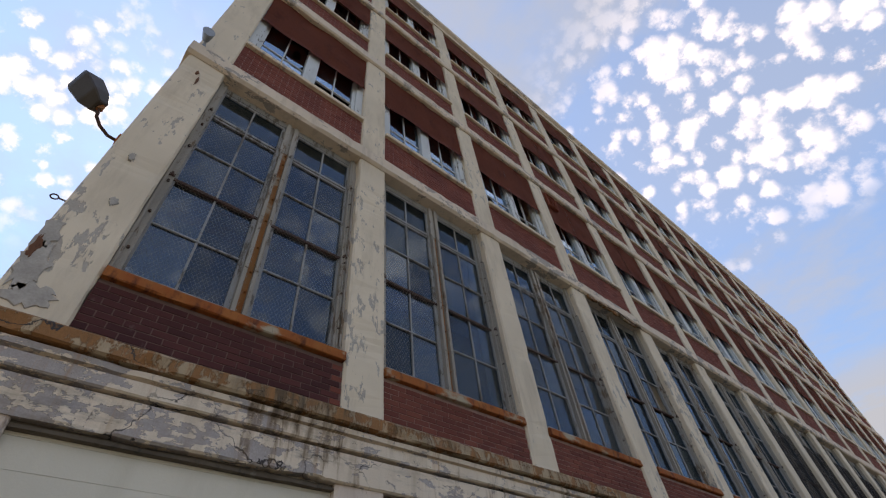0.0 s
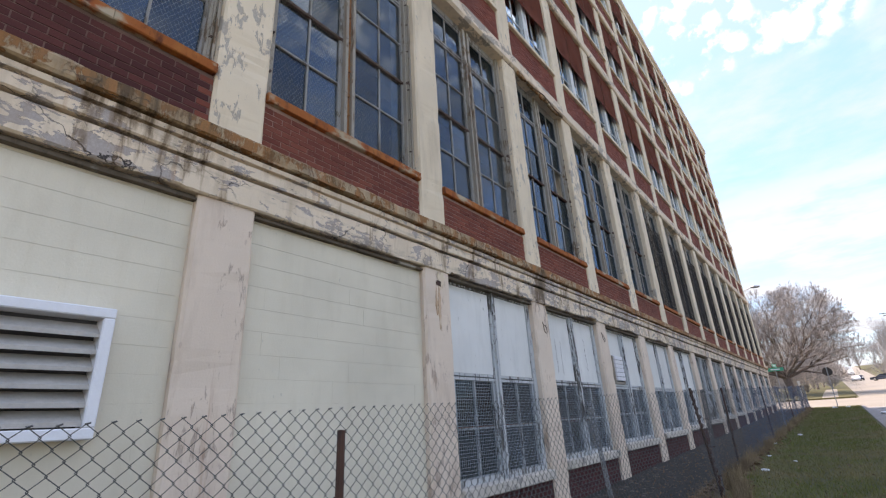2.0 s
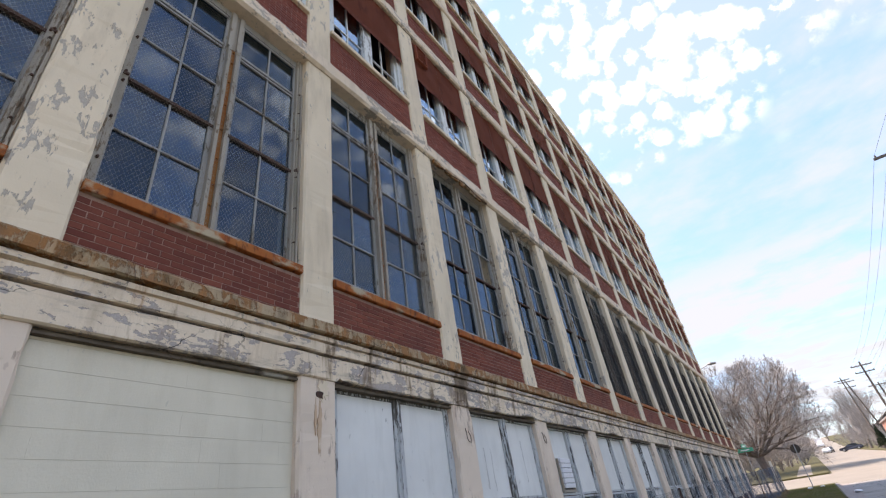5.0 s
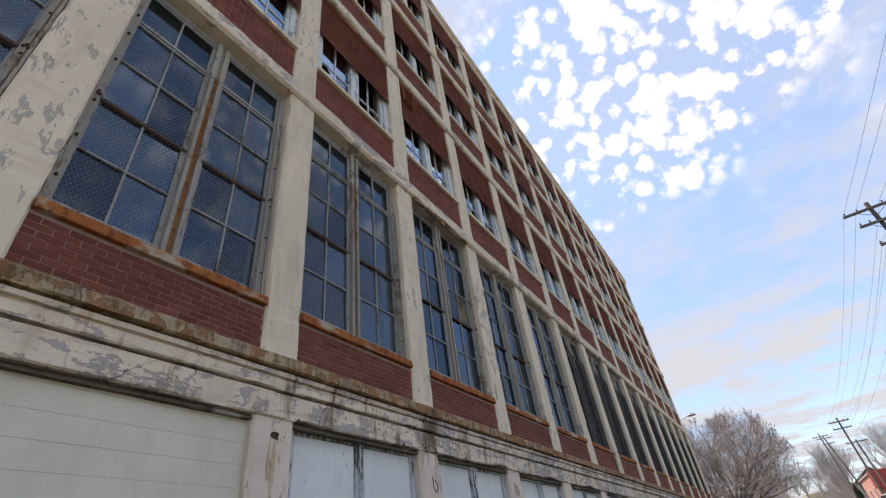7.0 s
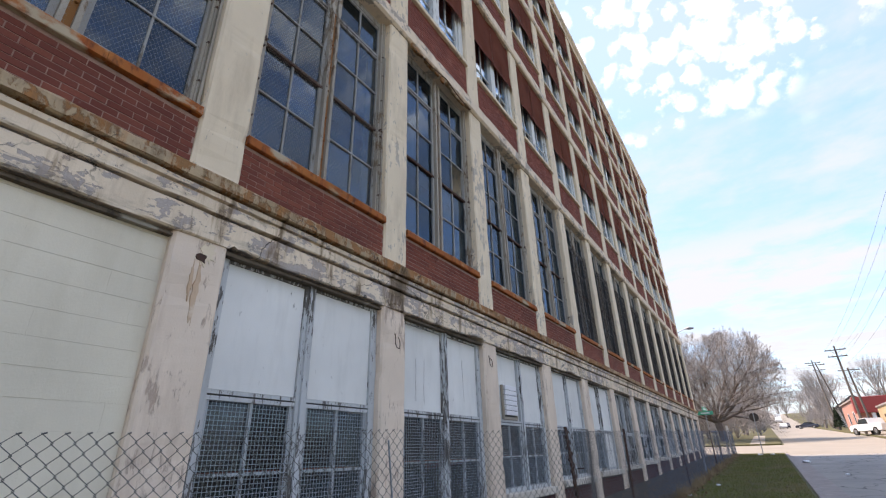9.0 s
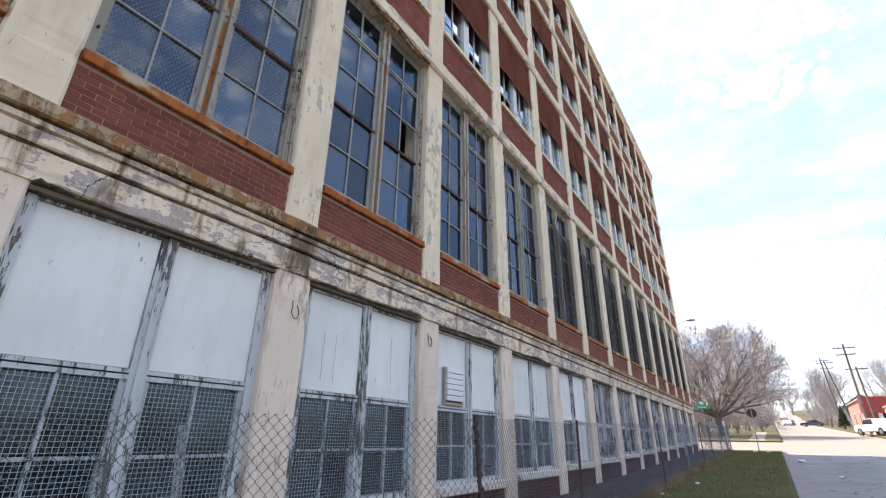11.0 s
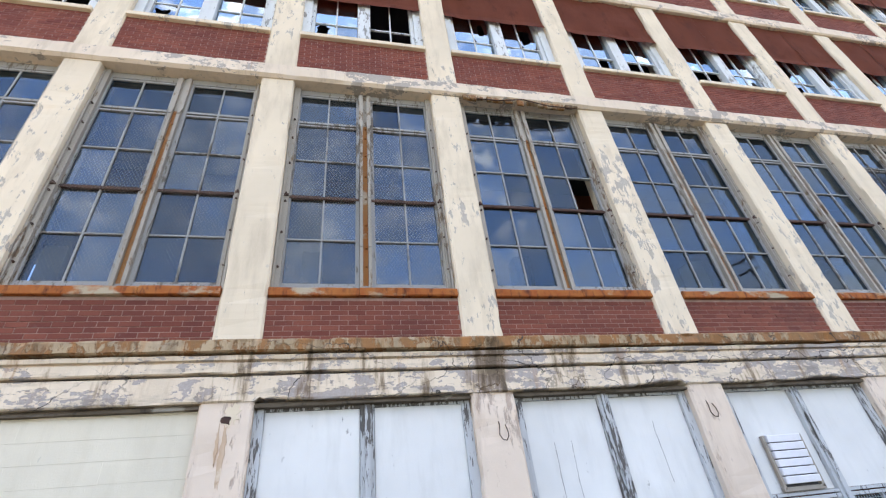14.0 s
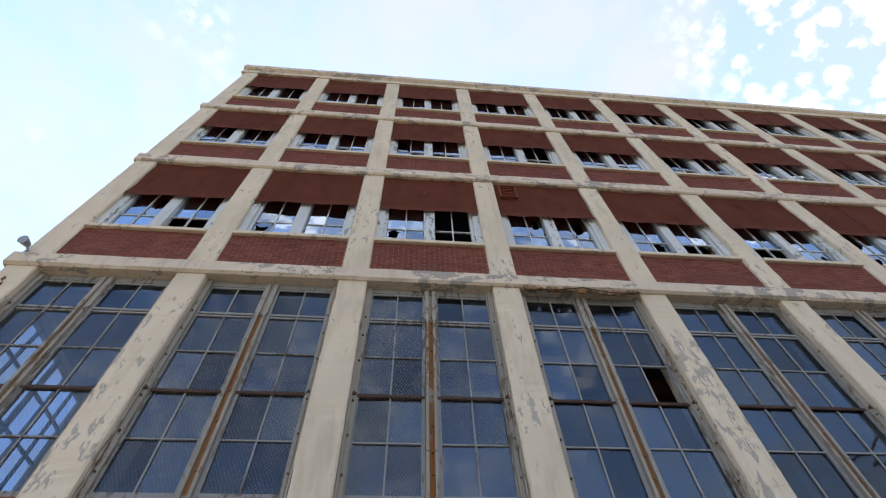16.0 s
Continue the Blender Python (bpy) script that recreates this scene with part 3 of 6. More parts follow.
def columns():
    for i in range(BAYS + 1):
        y = col_y(i)
        w = COL_W / 2
        c = 0.025
        for z0, z1 in ((-0.6, GROUND_TOP), (CORN_TOP - 0.02, BEAM2), (BEAM2_TOP, FLOORS[0][3]), (FLOORS[0][4], FLOORS[1][3]), (FLOORS[1][4], 22.15)):
            prof = [(FX - 0.55, y - w), (FX - c, y - w), (FX, y - w + c), (FX, y + w - c), (FX - c, y + w), (FX - 0.55, y + w)]
            bm = extruded(bmesh.new(), prof, "z", z0, z1, 0.10 if i < 7 and z0 < 9 else 0.5, 0.006, 0.10 if i < 8 else 0.03, 1, i * 7.7 + z0)
            part("column", local(bm), M_PILLAR if z0 < 0 else M_CONC, factory)


def beams():
    ya, yb = FIRST - COL_W / 2, END_Y
    for z0, z1, out in ((BEAM2, BEAM2_TOP, 0.07), (FLOORS[0][3], FLOORS[0][4], 0.06), (FLOORS[1][3], FLOORS[1][4], 0.06)):
        prof = [(FX - 0.5, z0), (FX + 0.02, z0), (FX + out, z0 + 0.05), (FX + out, z1 - 0.03), (FX + out - 0.03, z1), (FX - 0.5, z1)]
        bm = extruded(bmesh.new(), prof, "y", ya - 0.05, yb + 0.05, 0.12, 0.006, 0.07, 1, z0)
        part("floor_beam", local(bm), M_BEAM, factory, "cream painted concrete beam with flaking edges")
    z0 = 22.15
    prof = [(FX - 0.5, z0), (FX + 0.03, z0), (FX + 0.03, z0 + 0.3), (FX + 0.14, z0 + 0.42), (FX + 0.14, ROOF - 0.08), (FX + 0.10, ROOF), (FX - 0.5, ROOF)]
    bm = extruded(bmesh.new(), prof, "y", ya - 0.14, yb + 0.14, 0.3, 0.008, 0.05, 1, 3.0)
    part("roof_cornice", local(bm), M_BEAM, factory, "cream concrete roof cornice")
    # cornice over the ground storey, in three worn bands
    prof = [(FX - 0.5, 3.485), (FX + 0.012, 3.485), (FX + 0.03, 3.50), (FX + 0.03, 3.75), (FX + 0.012, 3.762), (FX - 0.5, 3.762)]
    bm = extruded(bmesh.new(), prof, "y", ya - 0.02, yb, 0.05, 0.005, 0.07, 1, 11.0, 0.6)
    for v in bm.verts:
        off = abs((v.co.y - col_y(0)) % PITCH - PITCH / 2)
        if v.co.z < 3.52 and off < (PITCH - COL_W) / 2 - 0.04:
            v.co.z += max(0.0, noise.noise(Vector((v.co.y * 0.8, 5.0, 2.0))) + 0.35 * noise.noise(Vector((v.co.y * 9.0, 1.0, 2.0))) - 0.12) * 0.09
    part("cornice_fascia", local(bm), M_CORN, factory, "flaking cream and grey cornice fascia")
    prof = [(FX - 0.5, 3.782), (FX + 0.045, 3.782), (FX + 0.06, 3.795), (FX + 0.06, 3.895), (FX + 0.03, 3.905), (FX + 0.03, 3.918), (FX + 0.075, 3.926), (FX + 0.085, 3.968), (FX + 0.07, 3.98), (FX - 0.5, 3.98)]
    bm = extruded(bmesh.new(), prof, "y", ya - 0.03, yb, 0.05, 0.005, 0.05, 1, 17.0, 0.6)
    part("cornice_moulding", local(bm), M_CORN, factory, "flaking cream cornice moulding")
    prof = [(FX - 0.5, 3.998), (FX + 0.105, 3.998), (FX + 0.128, 4.012), (FX + 0.13, 4.12), (FX + 0.11, 4.145), (FX, 4.18), (FX - 0.5, 4.18)]
    bm = extruded(bmesh.new(), prof, "y", ya - 0.1, yb, 0.05, 0.010, 0.10, 1, 23.0, 0.62)
    part("cornice_slab", local(bm), M_CAP, factory, "rust-stained grey cornice slab")


columns()
beams()


def shell():
    """Floors, roof, back and end walls, so that the storeys behind the glass are rooms."""
    bx = FX - DEEP
    ya, yb = FIRST - COL_W / 2, END_Y
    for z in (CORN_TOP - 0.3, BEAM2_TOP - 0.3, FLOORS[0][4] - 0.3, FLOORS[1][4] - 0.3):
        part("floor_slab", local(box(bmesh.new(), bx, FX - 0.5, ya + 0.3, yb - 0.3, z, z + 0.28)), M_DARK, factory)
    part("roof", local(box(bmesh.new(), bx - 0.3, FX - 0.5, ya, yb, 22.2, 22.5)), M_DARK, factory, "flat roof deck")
    part("rear_wall", local(box(bmesh.new(), bx - 0.3, bx, ya, yb, -0.5, 22.2)), M_BRICKJ, factory, "plain brick rear wall")
    part("end_wall", local(box(bmesh.new(), bx, FX - 0.55, yb - 0.3, yb, -0.5, 22.2)), M_BRICKJ, factory, "red brick end wall")
    bm = bmesh.new()
    box(bm, bx, FX - 0.55, ya, ya + 0.3, -0.5, 5.0)
    box(bm, bx, FX - 0.55, ya, ya + 0.3, 8.8, 22.2)
    for k in range(5):
        x1 = FX - 0.55 - 3.1 * k
        box(bm, x1 - 0.45, x1, ya, ya + 0.3, 5.0, 8.8)
    part("end_wall", local(bm), M_CONC, factory, "end wall with tall steel windows")
    for k in range(5):
        x1 = FX - 1.0 - 3.1 * k
        bm = bmesh.new()
        for j in range(7):
            w = 0.05 if j in (0, 3, 6) else 0.022
            x = x1 - 2.65 * j / 6
            box(bm, x - w, x + w, ya + 0.1, ya + 0.16, 5.0, 8.8)
        for j in range(6):
            z = 5.0 + 3.8 * j / 5
            box(bm, x1 - 2.65, x1, ya + 0.105, ya + 0.155, z - 0.025, z + 0.025)
        part("window_grid", local(bm), M_STEELW, factory, "steel window grid in the end wall")
    # interior columns
    bm = bmesh.new()
    for i in range(0, BAYS + 1, 2):
        for x in (FX - 5.5, FX - 11):
            box(bm, x - 0.25, x + 0.25, col_y(i) - 0.25 + 0.4, col_y(i) + 0.65, 4.2, 8.96)
    part("interior_pillar", local(bm), M_CONC, factory)


shell()


# windows: each kind is built once as meshes and set into its bays
BAR_MESHES = {}


def set_bars(win, rows, material):
    """Stiles, rails and glazing bars of a window, each a part of its own."""
    for name, *b in rows:
        key = (name, *(round(v, 4) for v in b))
        if key not in BAR_MESHES:
            BAR_MESHES[key] = mesh_of(name, box(bmesh.new(), *b))
        link(name, BAR_MESHES[key], material, win)


def tall_bars():
    g = -0.22
    rows = [("head_rail", g - 0.05, g + 0.04, -1.085, 1.085, 8.80, BEAM2 + 0.02)]
    for sg in (-1, 1):
        a, b = sorted((sg * 0.14, sg * 1.06))
        m = (a + b) / 2
        rows.append(("stile", g - 0.03, g + 0.03, a - (0.055 if sg > 0 else 0.025), a, 5.0, 8.8))
        rows.append(("stile", g - 0.03, g + 0.03, b, b + (0.055 if sg < 0 else 0.025), 5.0, 8.8))
        rows.append(("glazing_bar", g - 0.018, g + 0.022, m - 0.012, m + 0.012, 5.0, 8.8))
        for z, w in ((5.02, 0.022), (5.74, 0.011), (7.25, 0.011), (8.05, 0.014), (8.12, 0.02), (8.78, 0.02)):
            rows.append(("cross_bar", g - 0.022, g + 0.026, a, b, z - w, z + w))
    return rows


def tall_frame():
    s = Soup()
    s.block(-0.27, -0.17, -1.085, 1.085, 4.86, 5.0)
    return s.mesh("tall_frame")


def jamb_mesh():
    hw = (PITCH - COL_W) / 2
    s = Soup()
    s.block(-0.28, -0.13, 1.085, hw + 0.02, 4.86, 8.96)
    s.block(-0.13, -0.112, 1.115, 1.135, 4.90, 8.94)
    return s.mesh("jamb")


def bolt_mesh():
    """Rusty bolt heads and straps up one jamb."""
    s = Soup()
    for z in (5.25, 5.8, 6.35, 6.5, 7.1, 7.65, 8.08):
        s.rod((-0.135, 1.125, z), (-0.098, 1.125, z), 0.017, 0.012, 6)
    s.block(-0.135, -0.104, 1.095, 1.16, 6.455, 6.485)
    return s.mesh("bolts")


def rail_mesh():
    """A stepped rail, over one half of the window."""
    g = -0.22
    prof = [(g - 0.03, 6.465), (g + 0.045, 6.465), (g + 0.045, 6.505), (g + 0.025, 6.505), (g + 0.025, 6.53), (g - 0.03, 6.53)]
    return mesh_of("meeting_rail", extruded(bmesh.new(), prof, "y", 0.09, 1.085, 0.5, 0.0))


def mullion_mesh():
    """The rusty web between the two flanges, with its bolt heads."""
    s = Soup()
    g = -0.22
    s.block(g - 0.04, g + 0.045, -0.036, 0.036, 4.88, 8.10)
    for z in (5.3, 5.6, 6.0, 6.5, 6.95, 7.4, 7.8, 8.03):
        s.rod((g + 0.04, 0.012, z), (g + 0.075, 0.012, z), 0.016, 0.012, 6)
    return s.mesh("mullion")


def flange_mesh():
    s = Soup()
    g = -0.22
    s.block(g - 0.04, g + 0.095, -0.022, 0.022, 4.88, 8.10)
    for z in (5.6, 6.5, 7.4, 8.0):
        s.block(g + 0.095, g + 0.108, -0.016, 0.016, z, z + 0.03)
    return s.mesh("flange")


def mullion_top_mesh():
    s = Soup()
    g = -0.22
    for a, b, d in ((-0.10, -0.03, 0.09), (0.03, 0.10, 0.09), (-0.03, 0.03, 0.05)):
        s.block(g - 0.04, g + d, a, b, 8.104, 8.88)
    return s.mesh("mullion_head")


def pane_mesh(w, h, broken=0):
    """A sheet of glass; a broken one keeps jagged pieces along its edges."""
    bm = bmesh.new()
    if not broken:
        box(bm, -0.002, 0.002, -w / 2, w / 2, -h / 2, h / 2)
    else:
        rnd = random.Random(broken)
        n = 14
        outer, inner = [], []
        oy, oz = rnd.uniform(-0.2, 0.2) * w, rnd.uniform(-0.25, 0.25) * h
        for i in range(n):
            t = 2 * math.pi * i / n
            c, s_ = math.cos(t), math.sin(t)
            k = 1 / max(abs(c) / (w / 2), abs(s_) / (h / 2))
            outer.append((c * k, s_ * k))
            r = rnd.uniform(0.35, 0.85) * k if broken < 50 else rnd.uniform(0.25, 0.5) * k
            inner.append((max(-w / 2, min(w / 2, c * r + oy)), max(-h / 2, min(h / 2, s_ * r + oz))))
        vo = [bm.verts.new((0, *p)) for p in outer]
        vi = [bm.verts.new((0, *p)) for p in inner]
        for i in range(n):
            j = (i + 1) % n
            bm.faces.new((vo[i], vo[j], vi[j], vi[i]))
    return mesh_of("pane", bm)


TALL_FRAME, RAIL, MULLION, MULLION_TOP, JAMB = tall_frame(), rail_mesh(), mullion_mesh(), mullion_top_mesh(), jamb_mesh()
FLANGE, BOLTS, TALL_BARS = flange_mesh(), bolt_mesh(), tall_bars()
TALL_ROWS = [(5.042, 5.729), (5.751, 6.465), (6.53, 7.239), (7.261, 8.036), (8.14, 8.76)]
TALL_PANES = [[pane_mesh(0.447, b - a, k) for k in (0, 7)] for a, b in TALL_ROWS]
bay_rnd = random.Random(5)


def screen_mesh(wire, step):
    """Diamond-woven wire guard on a rusty frame, over one half of a tall window."""
    s = Soup()
    y0, y1, z0, z1, g = -1.14, -0.02, 4.92, 8.05, -0.10
    k = y0 - (z1 - z0) * 0.6
    while k < y1:
        for sg in (1, -1):
            # y runs with z at a slope of 0.6
            za, zb = z0, z1
            ya_, yb_ = (k, k + (zb - za) * 0.6) if sg > 0 else (k + (zb - za) * 0.6, k)
            pa, pb = [ya_, za], [yb_, zb]
            for p, q in ((pa, pb), (pb, pa)):
                if p[0] < y0:
                    t = (y0 - p[0]) / (q[0] - p[0]) if q[0] != p[0] else 2
                    p[0], p[1] = y0, p[1] + t * (q[1] - p[1])
                elif p[0] > y1:
                    t = (y1 - p[0]) / (q[0] - p[0]) if q[0] != p[0] else 2
                    p[0], p[1] = y1, p[1] + t * (q[1] - p[1])
            if z0 - 1e-6 <= pa[1] <= z1 + 1e-6 and z0 - 1e-6 <= pb[1] <= z1 + 1e-6 and abs(pa[1] - pb[1]) > 0.02:
                s.rod((g + 0.002 * sg, *pa), (g + 0.002 * sg, *pb), wire, n=3)
        k += step
    return s.mesh("wire_guard")


SCREEN, SCREEN_FAR = screen_mesh(0.0009, 0.046), screen_mesh(0.0028, 0.05)


def tall_window(i):
    y = (col_y(i) + col_y(i + 1)) / 2
    win = link("window", TALL_FRAME, M_STEELW, factory, "tall grey steel window with dusty blue panes", (0, y, 0))
    set_bars(win, TALL_BARS, M_STEELW)
    link("meeting_rail", RAIL, M_POST, win)
    link("meeting_rail", RAIL, M_POST, win, "", (0, -1.175, 0))
    link("jamb", JAMB, M_JAMB, win, "rust-marked grey window jamb")
    link("jamb", JAMB, M_JAMB, win, "rust-marked grey window jamb", (0, -1.105 - (PITCH - COL_W) / 2, 0))
    if i < 8:
        tagged(link("bolt_strip", BOLTS, M_POST, win, "rusty bolt heads on the jamb"), kind="stuff")
        tagged(link("bolt_strip", BOLTS, M_POST, win, "rusty bolt heads on the jamb", (0, -2.25, 0)), kind="stuff")
    for dy in (-0.06, 0.06):
        link("flange", FLANGE, M_JAMB, win, "grey-tan painted flange of the mullion", (0, dy, 0))
    link("mullion", MULLION, M_MULL, win, "rust-brown web of the mullion")
    link("mullion_head", MULLION_TOP, M_JAMB, win, "flaking grey mullion head")
    for sg in (-1, 1):
        for c in (0, 1):
            py = sg * (0.14 + 0.224 + c * 0.472)
            for r, (a, b) in enumerate(TALL_ROWS):
                kind = 0
                if (i, sg, c, r) == (3, 1, 1, 2):
                    continue
                if i > 5 and bay_rnd.random() < 0.06:
                    kind = 1
                tilt = pose(-0.22, py, (a + b) / 2, 0, bay_rnd.uniform(-0.8, 0.8), bay_rnd.uniform(-0.8, 0.8))
                link("pane", TALL_PANES[r][kind], M_GLASS, win, "", tilt)
    if i > 5:
        for dy in (0, 1.16):
            tagged(link("wire_guard", SCREEN_FAR, M_GUARD, win, "dark diamond wire window guard", (0, dy, 0)), kind="stuff")
    if i < 3:
        for a, b in ((-1.178, -1.15), (1.15, 1.178)):
            part("guard_frame", box(bmesh.new(), -0.112, -0.092, a, b, 4.90, 8.10), M_JAMB, win, "rust-marked flat bar of the wire guard")
        tagged(link("wire_guard", SCREEN, M_RUSTWIRE, win, "diamond wire window guard"), kind="stuff")
        tagged(link("wire_guard", SCREEN, M_RUSTWIRE, win, "diamond wire window guard", (0, 1.16, 0)), kind="stuff")
    # sill, in two lengths
    bm = bmesh.new()
    hw = (PITCH - COL_W) / 2
    q = bay_rnd.uniform(-0.3, 0.4)
    for a, b, dz in ((-hw + 0.004, q, 0), (q + 0.004, hw - 0.004, 0.008)):
        extruded(bm, [(-0.30, 4.75 + dz), (0.018, 4.75 + dz), (0.028, 4.762 + dz), (0.024, 4.85 + dz), (0.012, 4.866 + dz), (-0.30, 4.87 + dz)], "y", a, b, 0.07, 0.007, 0.05, 1, i * 5.0 + dz * 90)
    part("window_sill", bm, M_RUST, win, "rusty orange steel sill")


for i in range(BAYS):
    tall_window(i)


def upper_bars():
    hw = (PITCH - COL_W) / 2
    g, h = -0.20, 1.45
    rows = [("jamb", g - 0.06, g + 0.10, a, b, 0.10, h + 1.4) for a, b in ((-hw - 0.01, -1.03), (1.03, hw + 0.01))]
    rows.append(("mullion", g - 0.06, g + 0.10, -0.125, 0.125, 0.10, h + 1.4))
    rows += [("stile", g - 0.05, g + 0.05, a, b, 0.10, h + 0.4) for a, b in ((-1.03, -0.96), (0.96, 1.03))]
    for sg in (-1, 1):
        a, b = sorted((sg * 0.125, sg * 0.96))
        m = (a + b) / 2
        rows.append(("glazing_bar", g - 0.018, g + 0.02, m - 0.014, m + 0.014, 0.16, h + 0.4))
        rows.append(("cross_bar", g - 0.018, g + 0.02, a, b, 0.80, 0.828))
    return rows


def upper_frame():
    s = Soup()
    s.block(-0.25, -0.14, -(PITCH - COL_W) / 2, (PITCH - COL_W) / 2, 0.10, 0.16)
    return s.mesh("upper_frame")


UPPER, UPPER_BARS = upper_frame(), upper_bars()
UP_PANES = [[pane_mesh(0.40, hh, k) for k in (0, 3, 8, 61)] for hh in (0.63, 1.0)]
GONE = {(0, -1, 1, 1): 3, (0, 1, 0, 0): 9, (0, 1, 1, 0): 9, (1, -1, 0, 0): 1, (2, -1, 0, 0): 2, (2, 1, 0, 0): 9, (2, 1, 1, 0): 9, (2, 1, 0, 1): 9, (2, 1, 1, 1): 9,
        (3, -1, 1, 1): 3, (3, 1, 1, 1): 1, (4, -1, 1, 0): 2, (4, 1, 0, 0): 9, (4, 1, 1, 0): 9, (5, -1, 0, 0): 9, (5, -1, 1, 0): 9, (5, 1, 1, 0): 3}


def sheet_mesh(h, seed):
    """A hanging sheet of painted metal in two lengths, dented, its lower edge a little curled."""
    bm = bmesh.new()
    hw = (PITCH - COL_W) / 2 - 0.012
    cols, rows = 14, 8
    for (a, b), off in (((-hw, 0.01), 0.0), ((-0.01, hw), 0.012)):
        front = []
        for j in range(rows + 1):
            z = -h * (1 - j / rows)
            line = []
            for i in range(cols + 1):
                y = a + (b - a) * i / cols
                x = 0.0 + off + noise.noise(Vector((y * 1.7 + seed * 9, z * 1.5, seed))) * 0.03 + (0.03 if j == 0 else 0)
                line.append(bm.verts.new((x, y, z + (noise.noise(Vector((y * 2.1, seed * 3.0, 1.0))) * 0.03 if j == 0 else 0))))
            front.append(line)
        for j in range(rows):
            for i in range(cols):
                bm.faces.new((front[j][i], front[j][i + 1], front[j + 1][i + 1], front[j + 1][i]))
    bmesh.ops.solidify(bm, geom=bm.faces[:], thickness=0.006)
    return mesh_of("sheet", bm)


SHEETS = {}


def upper_window(i, f):
    base, sill, blind, top, _ = FLOORS[f]
    y = (col_y(i) + col_y(i + 1)) / 2
    win = link("window", UPPER, M_WHITEW, factory, "white steel window with blue and broken panes", (0, y, sill))
    set_bars(win, UPPER_BARS, M_WHITEW)
    bm = box(bmesh.new(), -0.3, 0.04, -(PITCH - COL_W) / 2 + 0.004, (PITCH - COL_W) / 2 - 0.004, 0.0, 0.105)
    part("window_sill", bevelled(bm, 0.01), M_CONC, win, "cream concrete sill")
    for sg in (-1, 1):
        for c in (0, 1):
            for r in (0, 1):
                state = GONE.get((i, sg, c, r), 0) if f == 0 and i < 6 else (9 if bay_rnd.random() < 0.07 else bay_rnd.choice((0, 0, 0, 0, 0, 0, 1, 2)))
                if f == 1 and i == 3 and sg == 1:
                    state = 9
                if state == 9:
                    continue
                # c counts from the low-y side of each half
                py = sg * 0.5425 + (c - 0.5) * 0.4175
                link("pane", UP_PANES[r][state], M_GLASS_UP, win, "", pose(-0.2, py, 1.33 if r else 0.48, 0, bay_rnd.uniform(-1.2, 1.2), bay_rnd.uniform(-1.5, 1.5)))
    k = (f, i % 4)
    if k not in SHEETS:
        SHEETS[k] = sheet_mesh(top - blind, i % 4 + f * 5)
    link("sheet_panel", SHEETS[k], M_SHEET, win, "red-brown painted sheet metal panel", (-0.06, 0, top - sill))


for f in range(3):
    for i in range(BAYS):
        upper_window(i, f)


def vent():
    s = Soup()
    s.block(-0.02, 0.05, -0.23, 0.23, -0.03, 0.0)
    s.block(-0.02, 0.05, -0.23, 0.23, 0.55, 0.58)
    s.block(-0.02, 0.05, -0.23, -0.20, 0.0, 0.55)
    s.block(-0.02, 0.05, 0.20, 0.23, 0.0, 0.55)
    for k in range(6):
        s.block(-0.02, 0.02, -0.2, 0.2, 0.04 + k * 0.09, 0.06 + k * 0.09)
    link("vent", s.mesh("vent"), M_SHEET, factory, "small red-brown vent frame in the sheet panel", (-0.01, 8.83, 12.62))


vent()


# ground storey infill
def block_bay(i):
    ya, yb = col_y(i) + COL_W / 2, col_y(i + 1) - COL_W / 2
    wall = part("block_wall", box(bmesh.new(), -0.40, -0.0855, ya, yb, 0.75, GROUND_TOP + 0.05), M_CMU, factory, "pale green painted block wall")
    part("base_ledge", bevelled(box(bmesh.new(), -0.4, 0.0, ya + 0.003, yb - 0.003, 0.62, 0.765), 0.01), M_SILL, factory, "dirty cream painted ledge")
    return wall, ya, yb


def sill_z(i):
    return max(0.74, land((col_y(i) + col_y(i + 1)) / 2) + 0.60)


def ground_bars(z0):
    hw = (PITCH - COL_W) / 2
    g = -0.16
    rows = [("jamb", g - 0.05, g + 0.06, a, b, z0, 3.50) for a, b in ((-hw - 0.01, -1.08), (1.08, hw + 0.01))]
    rows += [("mullion", g - 0.05, g + 0.06, -0.075, 0.075, z0, 3.50), ("cover_strip", g + 0.06, g + 0.09, -0.03, 0.03, z0, 3.45)]
    rows += [("cross_rail", g - 0.04, g + 0.05, -1.09, 1.09, a, b) for a, b in ((2.08, 2.12), (2.135, 2.17), (3.40, 3.50))]
    for sg in (-1, 1):
        a, b = sorted((sg * 0.075, sg * 1.08))
        m = (a + b) / 2
        rows += [("stile", g - 0.02, g + 0.03, a, a + 0.05, z0, 2.1), ("stile", g - 0.02, g + 0.03, b - 0.05, b, z0, 2.1)]
        rows.append(("glazing_bar", g - 0.018, g + 0.025, m - 0.015, m + 0.015, z0, 2.1))
        rows.append(("cross_bar", g - 0.018, g + 0.025, a, b, (z0 + 2.13) / 2 - 0.015, (z0 + 2.13) / 2 + 0.015))
    return rows


def ground_frame(i):
    s = Soup()
    s.block(-0.20, -0.11, -1.09, 1.09, sill_z(i), sill_z(i) + 0.08)
    return s.mesh("ground_frame")


def net_mesh():
    s = Soup()
    step = 0.042
    for k in range(int(1.0 / step)):
        y = -0.5 + step * (k + 0.5)
        s.rod((0, y, 0), (0, y, 1.25), 0.003, n=3)
    for k in range(int(1.25 / step)):
        z = step * (k + 0.5)
        s.rod((0.004, -0.5, z), (0.004, 0.5, z), 0.003, n=3)
    return s.mesh("wire_net")


